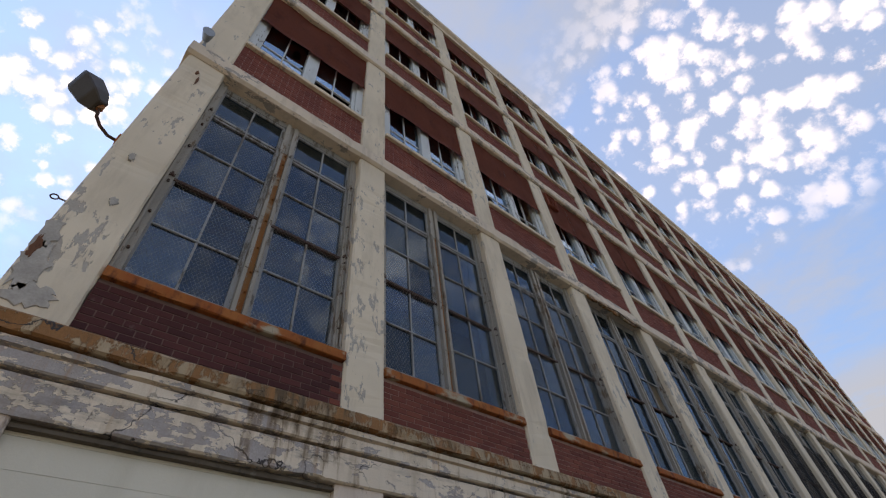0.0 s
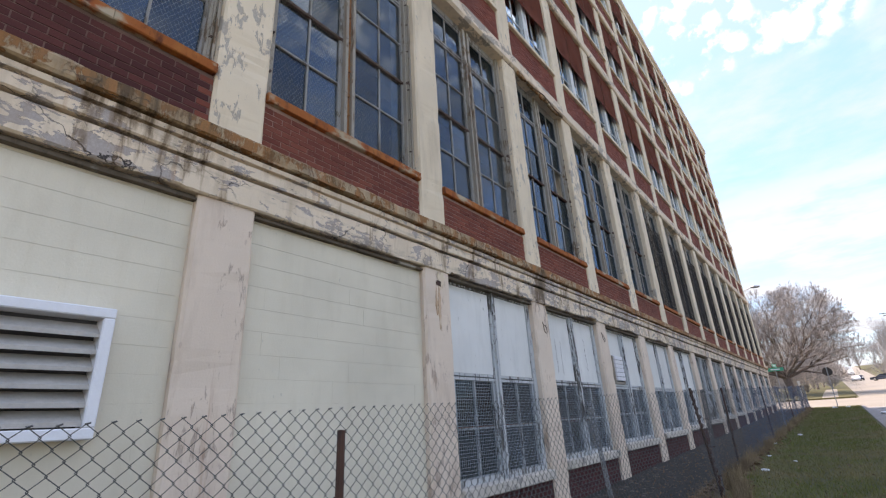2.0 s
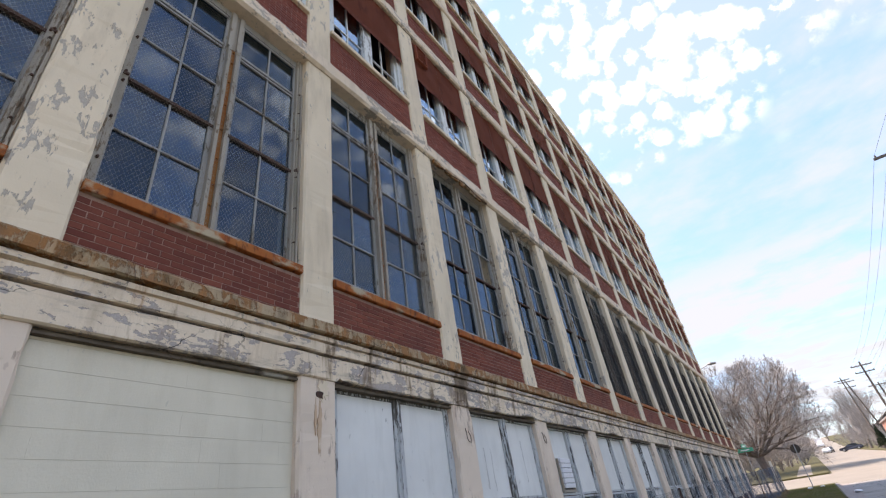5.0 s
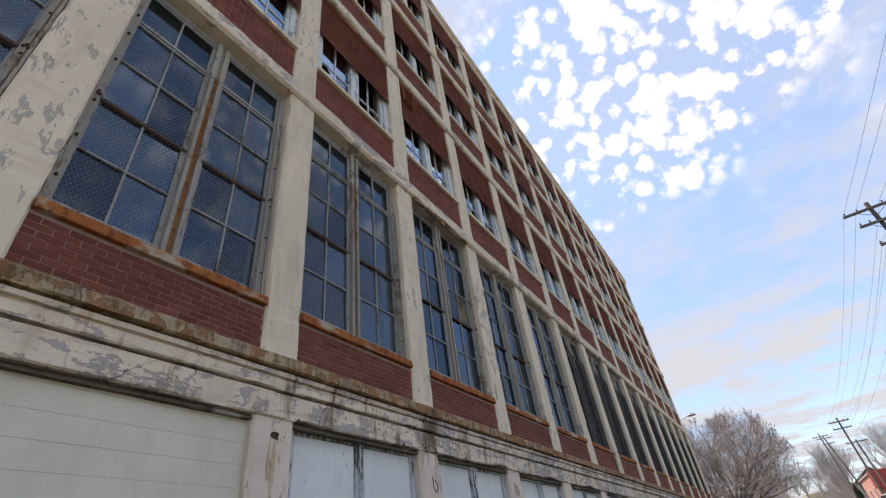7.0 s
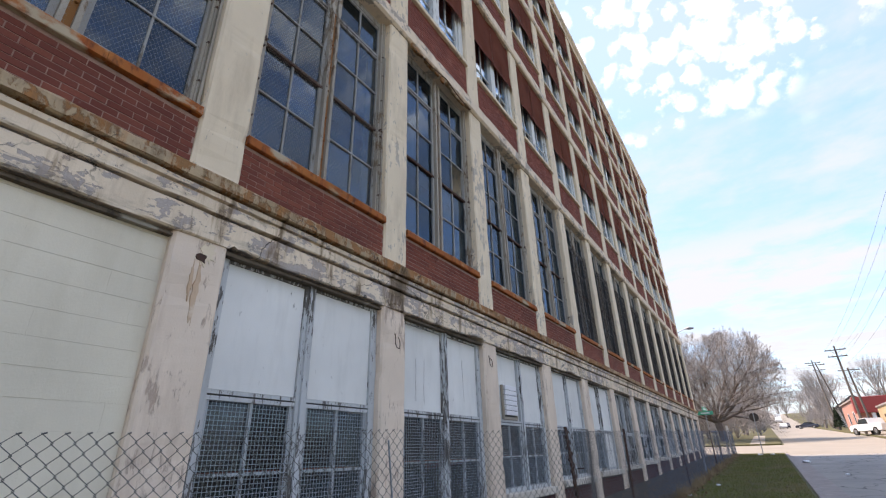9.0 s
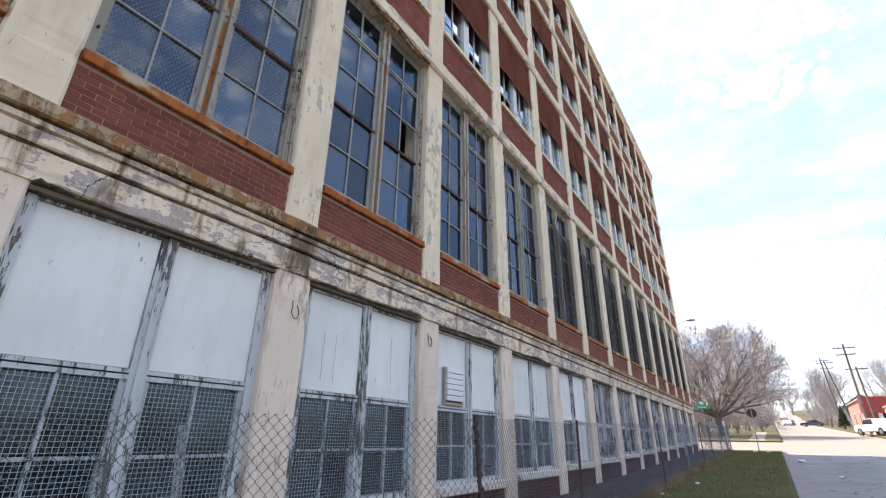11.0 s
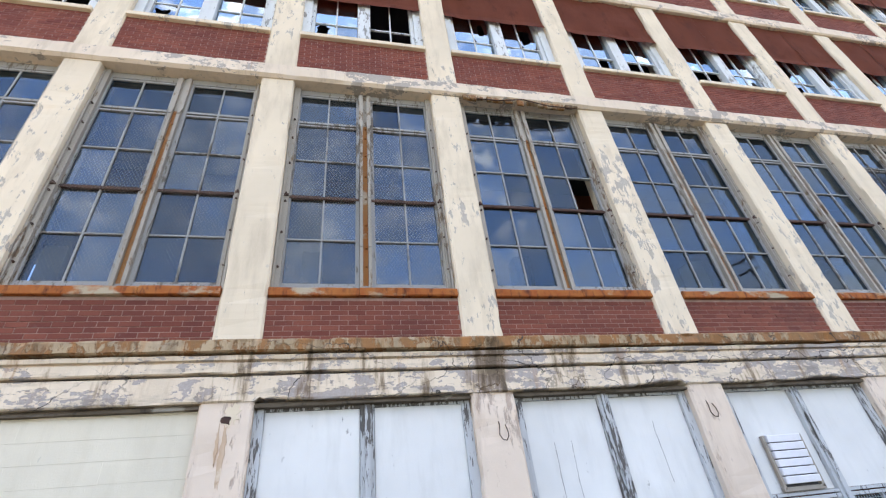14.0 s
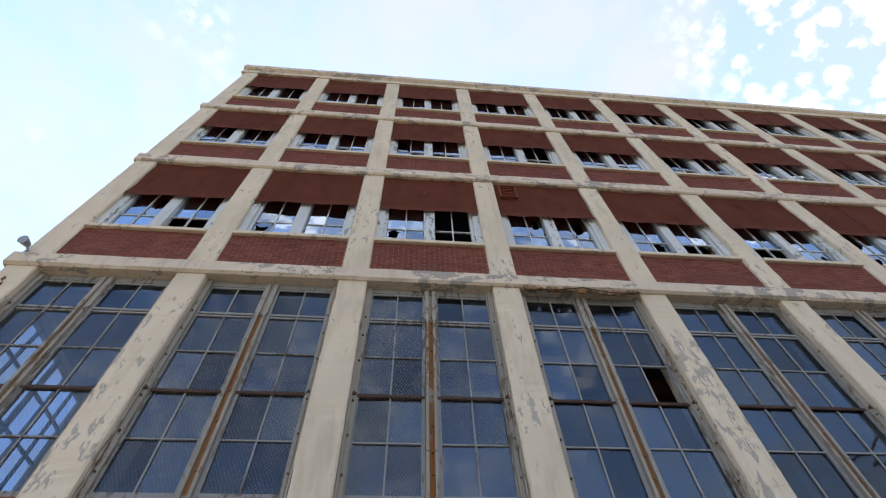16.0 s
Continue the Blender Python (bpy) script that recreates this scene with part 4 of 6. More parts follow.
NET = net_mesh()
G_PANE = pane_mesh(0.43, 1.0)
BOARD = mesh_of("board", bevelled(box(bmesh.new(), -0.01, 0.01, -0.50, 0.50, 2.175, 3.40), 0.004))
LOW_BOARD = mesh_of("board", bevelled(box(bmesh.new(), -0.01, 0.01, -0.50, 0.50, 0, 1), 0.002))
FILM_PANE = mesh_of("clouded_panel", box(bmesh.new(), -0.006, 0.006, -0.245, 0.245, 0, 1))


def ground_window(i):
    y = (col_y(i) + col_y(i + 1)) / 2
    hw = (PITCH - COL_W) / 2
    z0 = sill_z(i) + 0.08
    h = 2.08 - z0
    win = link("window", ground_frame(i), M_GFRAME, factory,
               "grey timber window with boarded top lights and wire netting" if i < 7 else "grey timber window with clouded glazing", (0, y, 0))
    set_bars(win, ground_bars(sill_z(i)), M_GFRAME)
    part("window_sill", bevelled(box(bmesh.new(), -0.3, 0.05, -hw + 0.003, hw - 0.003, z0 - 0.21, z0 - 0.075), 0.012), M_SILL, win, "dirty cream painted sill")
    for sg in (-1, 1):
        if i < 7:
            link("board", BOARD, M_BOARD, win, "white painted board", pose(-0.15, sg * 0.58, 0, 0, bay_rnd.uniform(-0.3, 0.3), bay_rnd.uniform(-0.4, 0.4)))
            if i in (2, 3, 5):
                for q in range(2 if sg < 0 else 1):
                    sp = Soup()
                    yy = bay_rnd.uniform(-0.35, 0.35)
                    za = 2.2 + bay_rnd.uniform(0, 0.3)
                    for w in range(9):
                        y2, hh = yy + bay_rnd.uniform(-0.007, 0.007), bay_rnd.uniform(0.03, 0.11)
                        sp.rod((0.002, yy, za), (0.002, y2, za + hh), bay_rnd.uniform(0.0012, 0.003), 0.0012, 4)
                        yy, za = y2, za + hh
                    link("split", sp.mesh("split"), M_POST, win, "dark split in the board", (-0.14, sg * 0.58, 0))
        if i == 6 and sg == 1:
            link("board", LOW_BOARD, M_BOARD, win, "white painted lower board", Matrix.LocRotScale((-0.15, sg * 0.58, z0), None, (1, 1, h)))
            continue
        if i >= 7:
            for c in (-1, 1):
                link("clouded_panel", FILM_PANE, M_FILM, win, "clouded grey glazing", Matrix.LocRotScale((-0.16, sg * 0.58 + c * 0.25, z0), None, (1, 1, h)))
                link("clouded_panel", FILM_PANE, M_FILM, win, "clouded grey glazing", Matrix.LocRotScale((-0.16, sg * 0.58 + c * 0.25, 2.175), None, (1, 1, 1.22)))
            continue
        for c in (-1, 1):
            for r in (0, 1):
                if (i, r) in ((3, 0), (5, 0)) and c == -sg:
                    continue
                m = pose(-0.17, sg * 0.58 + c * 0.235, z0 + h * (0.25 + r * 0.5), 0, bay_rnd.uniform(-1, 1), bay_rnd.uniform(-1, 1))
                link("pane", G_PANE, M_GGLASS, win, "", m @ Matrix.Diagonal((1, 1, h * 0.48, 1)))
        tagged(link("wire_net", NET, M_NET, win, "square wire netting", Matrix.LocRotScale((-0.10, sg * 0.58, z0), None, (1, 1, h / 1.25))), kind="stuff")


walls = [block_bay(i) for i in (0, 1)]
for i in range(2, BAYS):
    ground_window(i)


def wall_louvre():
    """The white framed intake louvre in the block wall."""
    lv = thing("wall_louvre", (FX, 0.97, 1.56), "white metal framed louvre with dusty slats on the block wall", "louvre")
    W, H = 1.50, 0.84
    for name, b in (("frame_top", (-W / 2, W / 2, H - 0.07, H)), ("frame_bottom", (-W / 2, W / 2, 0, 0.07)), ("frame_side", (-W / 2, -W / 2 + 0.07, 0.07, H - 0.07)), ("frame_side", (W / 2 - 0.07, W / 2, 0.07, H - 0.07))):
        part(name, bevelled(box(bmesh.new(), -0.09, 0.06, b[0], b[1], b[2], b[3]), 0.008), M_LOUV, lv)
    # dark sheet in place of the shade behind the slats
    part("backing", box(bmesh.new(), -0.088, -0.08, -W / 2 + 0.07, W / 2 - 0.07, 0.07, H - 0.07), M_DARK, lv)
    bm = bmesh.new()
    v = [bm.verts.new((x, y, z)) for y in (-W / 2 + 0.07, W / 2 - 0.07) for x, z in ((-0.07, 0.075), (0.03, 0.0), (0.034, 0.008), (-0.066, 0.083), (0.03, -0.02), (0.036, -0.02))]
    for a, b in ((0, 1), (1, 2), (2, 3), (3, 0)):
        bm.faces.new((v[a], v[b], v[b + 6], v[a + 6]))
    bm.faces.new((v[1], v[4], v[10], v[7]))
    bm.faces.new((v[4], v[5], v[11], v[10]))
    bm.faces.new((v[5], v[2], v[8], v[11]))
    slat = mesh_of("slat", bm)
    for k in range(6):
        link("slat", slat, M_SLAT, lv, "", (0, 0, 0.10 + k * 0.112))


wall_louvre()


def masonry_bays():
    """Brick panels; the bricks next to the walk are pieces of their own."""
    bl, bh, j = 0.203, 0.0567, 0.0105
    full = mesh_of("brick", box(bmesh.new(), -0.09, 0.0, 0, bl, 0, bh))
    half = mesh_of("brick", box(bmesh.new(), -0.09, 0.0, 0, bl / 2 - j / 2, 0, bh))
    full0 = mesh_of("brick", box(bmesh.new(), -0.09, 0.0, 0, bl, 0, bh))
    half0 = mesh_of("brick", box(bmesh.new(), -0.09, 0.0, 0, bl / 2 - j / 2, 0, bh))
    rnd = random.Random(3)
    for i in range(BAYS):
        ya, yb = col_y(i) + COL_W / 2, col_y(i + 1) - COL_W / 2
        for f, (z0, z1) in enumerate(((CORN_TOP, SILL2 + 0.01), (FLOORS[0][0], FLOORS[0][1]), (FLOORS[1][0], FLOORS[1][1]), (FLOORS[2][0], FLOORS[2][1]), (-0.3, sill_z(i) - 0.13))):
            panel = part("brick_panel", box(bmesh.new(), -0.40, -0.0385, ya, yb, z0, z1), (M_DARK if f == 4 else M_MORTAR if i or f else M_BLACKM), factory, "red brick panel under the windows" if f < 4 else "dark brick base panel")
            s = Soup()
            n = int(round((z1 - z0) / (bh + j)))
            for r in range(n):
                z = z0 + 0.006 + r * (bh + j)
                if z + bh > z1 + 0.004:
                    break
                y = ya + 0.004 - (bl / 2 + j / 2 if r % 2 else 0)
                while y < yb - 0.02:
                    a, b = max(y, ya + 0.004), min(y + bl, yb - 0.004)
                    out = -0.034 + rnd.uniform(-0.002, 0.003)
                    if b - a > 0.03:
                        if f == 0 and i < 6 and (abs(b - a - bl) < 1e-6 or abs(b - a - half.vertices[-1].co.y) < 0.012):
                            me = full if abs(b - a - bl) < 1e-6 else half
                            link("brick", me, M_BRICK, panel, "", (out, a, z)) if i != 0 else link("brick", full0 if me is full else half0, M_SOOTY, panel, "", (out, a, z))
                        else:
                            s.block(-0.1, out, a, b, z, z + bh)
                    y += bl + j
            if s.v:
                tagged(link("brickwork", s.mesh("brickwork"), M_BRICKJ if f < 4 else M_BRICKD, panel), kind="stuff")


# ---- chain-link fence ----
FENCE_X, FENCE_H = -2.26, 1.56


def fence():
    fn = thing("chain_link_fence", (FENCE_X, -4, land(-4)), "rusty grey chain-link fence with leaning steel posts", "fence")
    y0, y1 = -4.0, 45.6
    cell, half = 0.084, 0.042
    rnd = random.Random(8)

    def sway(y, z):
        bulge = 0.46 * math.exp(-((y - 9.2) / 1.5) ** 2) + 0.22 / (1 + math.exp((11.5 - y) * 2.0))
        return bulge + 0.05 * math.sin(y * 0.9) * (z / FENCE_H) + 0.03 * noise.noise(Vector((y * 0.7, z, 2)))

    def pt(y, z, off):
        return (sway(y, z) + off, y + 4.0, z + land(y) - land(-4) + 0.03 * noise.noise(Vector((y * 0.4, 0, 7))))

    spans = ((y0, 14.0, "near"), (14.0, y1, "far"))
    for a, b, _ in spans:
        s = Soup()
        n = int((b - a) / cell)
        rows = int(FENCE_H / half)
        for k in range(n):
            y = a + k * cell
            pts = []
            for r in range(rows + 1):
                pts.append(pt(y + (half if r % 2 else 0) + (0.004 if r % 2 else -0.004), 0.03 + r * half, 0.003 if r % 2 else -0.003))
            top = pts[-1]
            # the cut ends are folded over into a knuckle
            s.rod((top[0], top[1] - 0.007, top[2] - 0.005), (top[0] + rnd.uniform(-0.006, 0.006), top[1] + 0.010, top[2] + 0.001), 0.0034, n=4)
            s.path(pts, 0.0021 if b < 20 else 0.0014, 3)
            # the neighbour wire, mirrored
            pts = []
            for r in range(rows + 1):
                pts.append(pt(y + (half if r % 2 else cell) + (-0.004 if r % 2 else 0.004), 0.03 + r * half, -0.003 if r % 2 else 0.003))
            s.path(pts, 0.0021 if b < 20 else 0.0014, 3)
        # the far span takes the wire with distance haze coloured in
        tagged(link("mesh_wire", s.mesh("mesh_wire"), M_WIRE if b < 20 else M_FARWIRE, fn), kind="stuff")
    for k, y in enumerate((-2.0, 2.33, 9.2, 12.9, 20.0, 24.4, 28.8, 33.2, 37.6, 41.8)):
        lean = (0.0, 0.02, 0.03, 0.05, -0.04, 0.05, 0.02, -0.03, 0.04, 0.0)[k]
        s = Soup()
        z = land(y) - land(-4)
        top = 1.47 if k == 1 else 1.62
        c = sway(y, 0.8) - (-0.10 if k == 1 else 0.02)
        rust = k not in (5, 8)
        s.rod((c, y + 4, z - 0.2), (c + (-0.13 if k == 2 else lean * 0.3), y + 4 + lean, z + top), 0.021, n=8)
        if k == 2:
            # a rusty chain wound round this post
            s.path([(c - 0.13 * q / 60 + 0.03 * math.cos(q * 1.3), y + 4 + lean * q / 60 + 0.03 * math.sin(q * 1.3), z + 0.05 + q * 0.026) for q in range(61)], 0.011, 5)
        for q in (0.35, 0.75, 1.15):
            s.rod((c - 0.035, y + 4 + lean * q / 1.6, z + q), (c + 0.045, y + 4 + lean * q / 1.6, z + q), 0.007)
        link("post", s.mesh("post"), M_POST if rust else M_GALV, fn, "rust-brown steel post" if rust else "grey galvanised post")
    # a bent strip of doubled mesh where two rolls meet
    s = Soup()
    y = 6.55
    z = land(y) - land(-4)
    for k in range(4):
        s.rod((-0.10 - 0.03 * k, y + 4 + 0.035 * k, z), (-0.16 - 0.03 * k, y + 3.86 + 0.035 * k, z + 1.52), 0.006, n=5)
    for k in range(60):
        q = 0.03 + 0.025 * k
        s.rod((-0.10 - 0.04 * q, y + 4 - 0.092 * q, z + q), (-0.19 - 0.04 * q, y + 4.105 - 0.092 * q, z + q + (0.02 if k % 2 else -0.02)), 0.0045, n=3)
    link("seam_strip", s.mesh("seam_strip"), M_GALV, fn, "grey strip of doubled mesh at the seam")
    s = Soup()
    y = 45.5
    z = land(y) - land(-4)
    s.block(-0.09, 0.05, y + 4 - 0.06, y + 4 + 0.06, z - 0.2, z + 1.95)
    link("end_post", s.mesh("end_post"), M_BOARD, fn, "white painted end post")


fence()


# ---- bare trees ----
def bare_tree(at, height, spread, seed, levels=6, label="large bare deciduous tree on the lawn", low=0.16, girth=0.42):
    rnd = random.Random(seed)
    tr = thing("tree", at, label, "tree")
    trunk, crown = Soup(), Soup()

    def grow(p, d, length, r, lev):
        n = 3 if lev < 2 else 2
        for _ in range(n):
            q = p + d * (length / n)
            (trunk if lev == 0 else crown).rod(p, q, r, r * 0.86, 7 if lev == 0 else (5 if lev < 3 else 3))
            p, r = q, r * 0.86
            d = (d + Vector((rnd.gauss(0, 0.10), rnd.gauss(0, 0.10), rnd.gauss(0.03, 0.06)))).normalized()
        if lev >= levels:
            return
        kids = rnd.choice((3, 4)) if lev < 3 else 3
        turn = rnd.uniform(0, 6.28)
        for k in range(kids):
            w = turn + 6.283 * k / kids + rnd.uniform(-0.5, 0.5)
            side = d.cross(Vector((0.3, 0.9, 0.2))).normalized()
            other = d.cross(side)
            ang = rnd.uniform(0.25, 0.72) * spread
            nd = (d * math.cos(ang) + (side * math.cos(w) + other * math.sin(w)) * math.sin(ang) + Vector((0, 0, 0.20))).normalized()
            grow(p, nd, length * rnd.uniform(0.62, 0.86), max(0.011, r * rnd.uniform(0.6, 0.78)), lev + 1)

    L = height * 0.245
    grow(Vector((0, 0, -0.3)), Vector((0.03, 0.02, 1)).normalized(), height * low + 0.3, height * 0.026, 0)
    tip = Vector(trunk.v[-1])
    for k in range(8):
        w = 6.283 * k / 8 + rnd.uniform(-0.4, 0.4)
        t = (rnd.uniform(0.15, 0.5) if k % 2 else rnd.uniform(0.7, 1.1)) * spread
        grow(tip, Vector((math.cos(w) * math.sin(t), math.sin(w) * math.sin(t), math.cos(t))), L, height * 0.013, 1)
    k = height / max(v[2] for v in crown.v)
    wide = max(abs(v[0]) for v in crown.v) * k
    kx = min(2.3, max(0.8, girth * height / wide))
    for so in (trunk, crown):
        so.v = [(x * k * kx, y * k * kx, z * k) for x, y, z in so.v]
    link("trunk", trunk.mesh("trunk"), M_BARK, tr)
    link("crown", crown.mesh("crown"), M_TWIG, tr, "leafless grey-brown branches and twigs")
    return tr


def domed_tree(at, height, radius, seed, label):
    """A broad old tree: a short trunk, many rising limbs, and twigs that end on a rounded outline."""
    rnd = random.Random(seed)
    tr = thing("tree", at, label, "tree")
    trunk, twigs = Soup(), Soup()
    fork = Vector((-0.25, 0.1, height * 0.175))
    trunk.rod((0.05, 0, -0.4), (0, 0, 0.5), height * 0.042, height * 0.03, 9)
    trunk.rod((0, 0, 0.5), fork, height * 0.03, height * 0.03, 9)

    def reach(d):
        """How far the outline lies from the fork in the direction d."""
        up = height - fork.z
        e = math.sqrt((d.x / radius) ** 2 + (d.y / radius) ** 2 + (d.z / up) ** 2)
        lump = 1 + 0.16 * noise.noise(d * 2.6 + Vector((seed, 0, 0)))
        return lump / e

    def branch(p, d, length, r, lev, so):
        n = max(2, int(length / (0.9 if lev < 2 else 0.55)))
        r1 = r * (0.35 if lev < 3 else 0.6)
        marks = []
        for k in range(n):
            q = p + d * (length / n)
            ra, rb = r + (r1 - r) * k / n, r + (r1 - r) * (k + 1) / n
            so.rod(p, q, ra, rb, 6 if lev == 0 else (4 if lev == 1 else 3))
            marks.append((q, d.copy(), rb, (k + 1) / n))
            p = q
            d = (d + Vector((rnd.gauss(0, 0.09), rnd.gauss(0, 0.09), rnd.gauss(0.02, 0.07)))).normalized()
        if lev >= 4:
            return
        kids = (10, 8, 6, 4)[lev]
        for k in range(kids):
            t = (0.25, 0.22, 0.15, 0.1)[lev] + (0.97 - 0.2) * k / kids
            q, dd, rb, _ = marks[min(n - 1, int(t * n))]
            w = rnd.uniform(0, 6.283)
            side = dd.cross(Vector((0.3, 0.5, 0.8))).normalized()
            ang = rnd.uniform(0.4, 0.95)
            nd = (dd * math.cos(ang) + (side * math.cos(w) + dd.cross(side) * math.sin(w)) * math.sin(ang) + Vector((0, 0, 0.16))).normalized()
            off = q - fork
            room = max(0.3, reach((off + nd * 0.5).normalized()) - off.length)
            ln = min(length * rnd.uniform(0.4, 0.68), room * rnd.uniform(0.75, 1.1))
            branch(q, nd, ln, max(0.0105, rb * rnd.uniform(0.45, 0.7)), lev + 1, so if lev < 1 else twigs)

    for k in range(16):
        limb = Soup()
        w = 2.4 * k + rnd.uniform(-0.2, 0.2)
        tilt = math.acos(1 - 0.92 * (k + 0.5) / 16)
        d = Vector((math.cos(w) * math.sin(tilt), math.sin(w) * math.sin(tilt), math.cos(tilt)))
        branch(fork, (d + Vector((0, 0, 0.12))).normalized(), reach(d) * rnd.uniform(0.72, 0.84), height * rnd.uniform(0.011, 0.017), 0, limb)
        link("limb", limb.mesh("limb"), M_BARK, tr, "rising grey-brown limb")
    link("trunk", trunk.mesh("trunk"), M_BARK, tr)
    link("crown", twigs.mesh("crown"), M_TWIG, tr, "leafless pale grey-brown twigs")
    return tr


domed_tree((-4.4, 72, land(72) - 0.35), 13.9, 9.6, 4, "large broad bare deciduous tree on the lawn")


# ---- what stands across the crossing ----
def utility_pole(x, y, h, lean, arms):
    p = thing("utility_pole", (x, y, land(y)), "weathered wooden utility pole with crossarms", "utility pole", "poles along the street")
    s = Soup()
    s.rod((0, 0, -0.5), (lean, 0, h), 0.16, 0.10, 10)
    link("shaft", s.mesh("shaft"), M_POLE, p)
    for z, w in arms:
        s = Soup()
        c = lean * z / h
        s.block(c - w, c + w, -0.16, -0.06, z - 0.06, z + 0.06)
        for k in (-0.9, -0.45, 0.45, 0.9):
            s.rod((c + k * w, -0.11, z + 0.06), (c + k * w, -0.11, z + 0.2), 0.03, 0.04, 6)
        s.rod((c - w * 0.6, -0.13, z), (c, -0.13, z - 0.5), 0.015)
        s.rod((c + w * 0.6, -0.13, z), (c, -0.13, z - 0.5), 0.015)
        link("crossarm", s.mesh("crossarm"), M_POLE, p)


utility_pole(9.9, 80, 10.4, -0.1, ((9.9, 1.1), (9.1, 1.0)))
utility_pole(10.7, 115, 12.2, -0.5, ((11.6, 1.2),))
utility_pole(13.0, 120, 12.0, -1.9, ((11.6, 1.3), (10.6, 1.0)))
utility_pole(10.6, 112, 8.0, -0.5, ())
utility_pole(11.8, 88, 8.2, -0.4, ((7.9, 1.2),))


# ---- small things on the front ----
def corner_floodlight():
    fl = thing("floodlight", (FX - 0.10, FIRST - COL_W / 2, 6.55), "dark bronze floodlight on a curved rusty arm at the building corner", "floodlight")
    s = Soup()
    s.block(-0.06, 0.06, -0.02, 0.0, -0.07, 0.07)
    link("bracket", s.mesh("bracket"), M_RUST, fl)
    s = Soup()
    s.tube([(0, 0, 0), (0.03, -0.10, -0.02), (0.07, -0.20, 0.02), (0.10, -0.27, 0.10), (0.12, -0.29, 0.2)], 0.018, 8)
    link("arm", s.mesh("arm"), M_POST, fl, "curved rusty conduit arm")
    s = Soup()
    s.rod((0.12, -0.29, 0.2), (0.13, -0.30, 0.27), 0.035, 0.035, 10)
    s.rod((0.16, -0.27, 0.22), (0.09, -0.31, 0.25), 0.022, 0.022, 8)
    link("knuckle", s.mesh("knuckle"), M_RUST, fl, "rusty swivel knuckle")
    bm = bmesh.new()
    lo = [(-0.13, -0.09), (0.13, -0.09), (0.13, 0.09), (-0.13, 0.09)]
    v0 = [bm.verts.new((x * 0.6, y * 0.6, 0)) for x, y in lo]
    v1 = [bm.verts.new((x, y, 0.14)) for x, y in lo]
    v2 = [bm.verts.new((x * 1.15, y * 1.1, 0.36)) for x, y in lo]
    v3 = [bm.verts.new((x * 0.95, y * 0.9, 0.42)) for x, y in lo]
    bm.faces.new(v0[::-1])
    bm.faces.new(v3)
    for a, b in ((v0, v1), (v1, v2), (v2, v3)):
        for i in range(4):
            bm.faces.new((a[i], a[(i + 1) % 4], b[(i + 1) % 4], b[i]))
    bevelled(bm, 0.012)
    part("head", bm, M_LAMP, fl, "dark bronze lamp head", pose(0.13, -0.30, 0.22, 38, -18, 20))


M_LAMP = plain("bronze_paint", (0.055, 0.042, 0.034), 0.5, 0.2)
corner_floodlight()


def eyebolt():
    eb = thing("eyebolt", (FX - 0.05, FIRST - COL_W / 2, 5.42), "small rusty eyebolt in the corner column", "eyebolt")
    s = Soup()
    s.rod((0, 0.01, 0), (0, -0.06, 0), 0.008, n=6)
    link("shank", s.mesh("shank"), M_POST, eb)
    s = Soup()
    s.tube([(0, -0.09 + 0.03 * math.cos(k * 0.5236), 0.03 * math.sin(k * 0.5236)) for k in range(13)], 0.007, 6)
    link("ring", s.mesh("ring"), M_POST, eb)


eyebolt()


def ledge_lamp():
    lp = thing("wall_lamp", (FX + 0.02, -0.66, BEAM2_TOP), "weathered blue-grey metal lamp on the corner ledge", "lamp")
    s = Soup()
    s.rod((0, 0, 0), (0, 0, 0.10), 0.03, 0.025, 8)
    s.rod((0, 0, 0.10), (0.10, -0.02, 0.16), 0.02, 0.02, 8)
    link("stem", s.mesh("stem"), M_GALV, lp)
    s = Soup()
    s.rod((0.05, -0.02, 0.17), (0.22, -0.02, 0.13), 0.05, 0.09, 12)
    link("hood", s.mesh("hood"), M_GALV, lp)


ledge_lamp()


def vent_unit():
    """A slatted air grille let into the board of the third window bay, with rusty edging."""
    y = (col_y(4) + col_y(5)) / 2 - 0.58
    g = thing("air_grille", (FX, y, 2.20), "white slatted air grille in a rusty frame in the boarded window", "grille")
    for a, b, z0, z1 in ((-0.285, -0.25, 0.0, 0.62), (0.27, 0.32, 0.0, 0.62), (-0.30, 0.32, -0.02, 0.03)):
        part("frame_bar", bevelled(box(bmesh.new(), -0.14, -0.085, a, b, z0, z1), 0.004), M_JAMB, g)
    # the shaded depth of the grille is this dark sheet
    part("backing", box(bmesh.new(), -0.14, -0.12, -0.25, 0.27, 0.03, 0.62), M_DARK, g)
    sl = mesh_of("slat", bevelled(box(bmesh.new(), -0.12, -0.06, -0.245, 0.265, 0, 0.082), 0.006))
    for k in range(6):
        link("slat", sl, M_LOUV, g, "", pose(0, 0, 0.05 + k * 0.095, 0, 8, 0))


vent_unit()


def ragged(rnd, n, ry, rz, x0, x1, rough):
    """A thin patch with an uneven outline, a little proud of the wall."""
    bm = bmesh.new()
    ring = [(ry * math.cos(6.283 * k / n) * (1 + rnd.uniform(-rough, rough)), rz * math.sin(6.283 * k / n) * (1 + rnd.uniform(-rough, rough))) for k in range(n)]
    lo = [bm.verts.new((x0, *p)) for p in ring]
    hi = [bm.verts.new((x1, p[0] * 0.93, p[1] * 0.93)) for p in ring]
    bm.faces.new(hi)
    for k in range(n):
        bm.faces.new((lo[k], lo[(k + 1) % n], hi[(k + 1) % n], hi[k]))
    bmesh.ops.recalc_face_normals(bm, faces=bm.faces[:])
    return bm


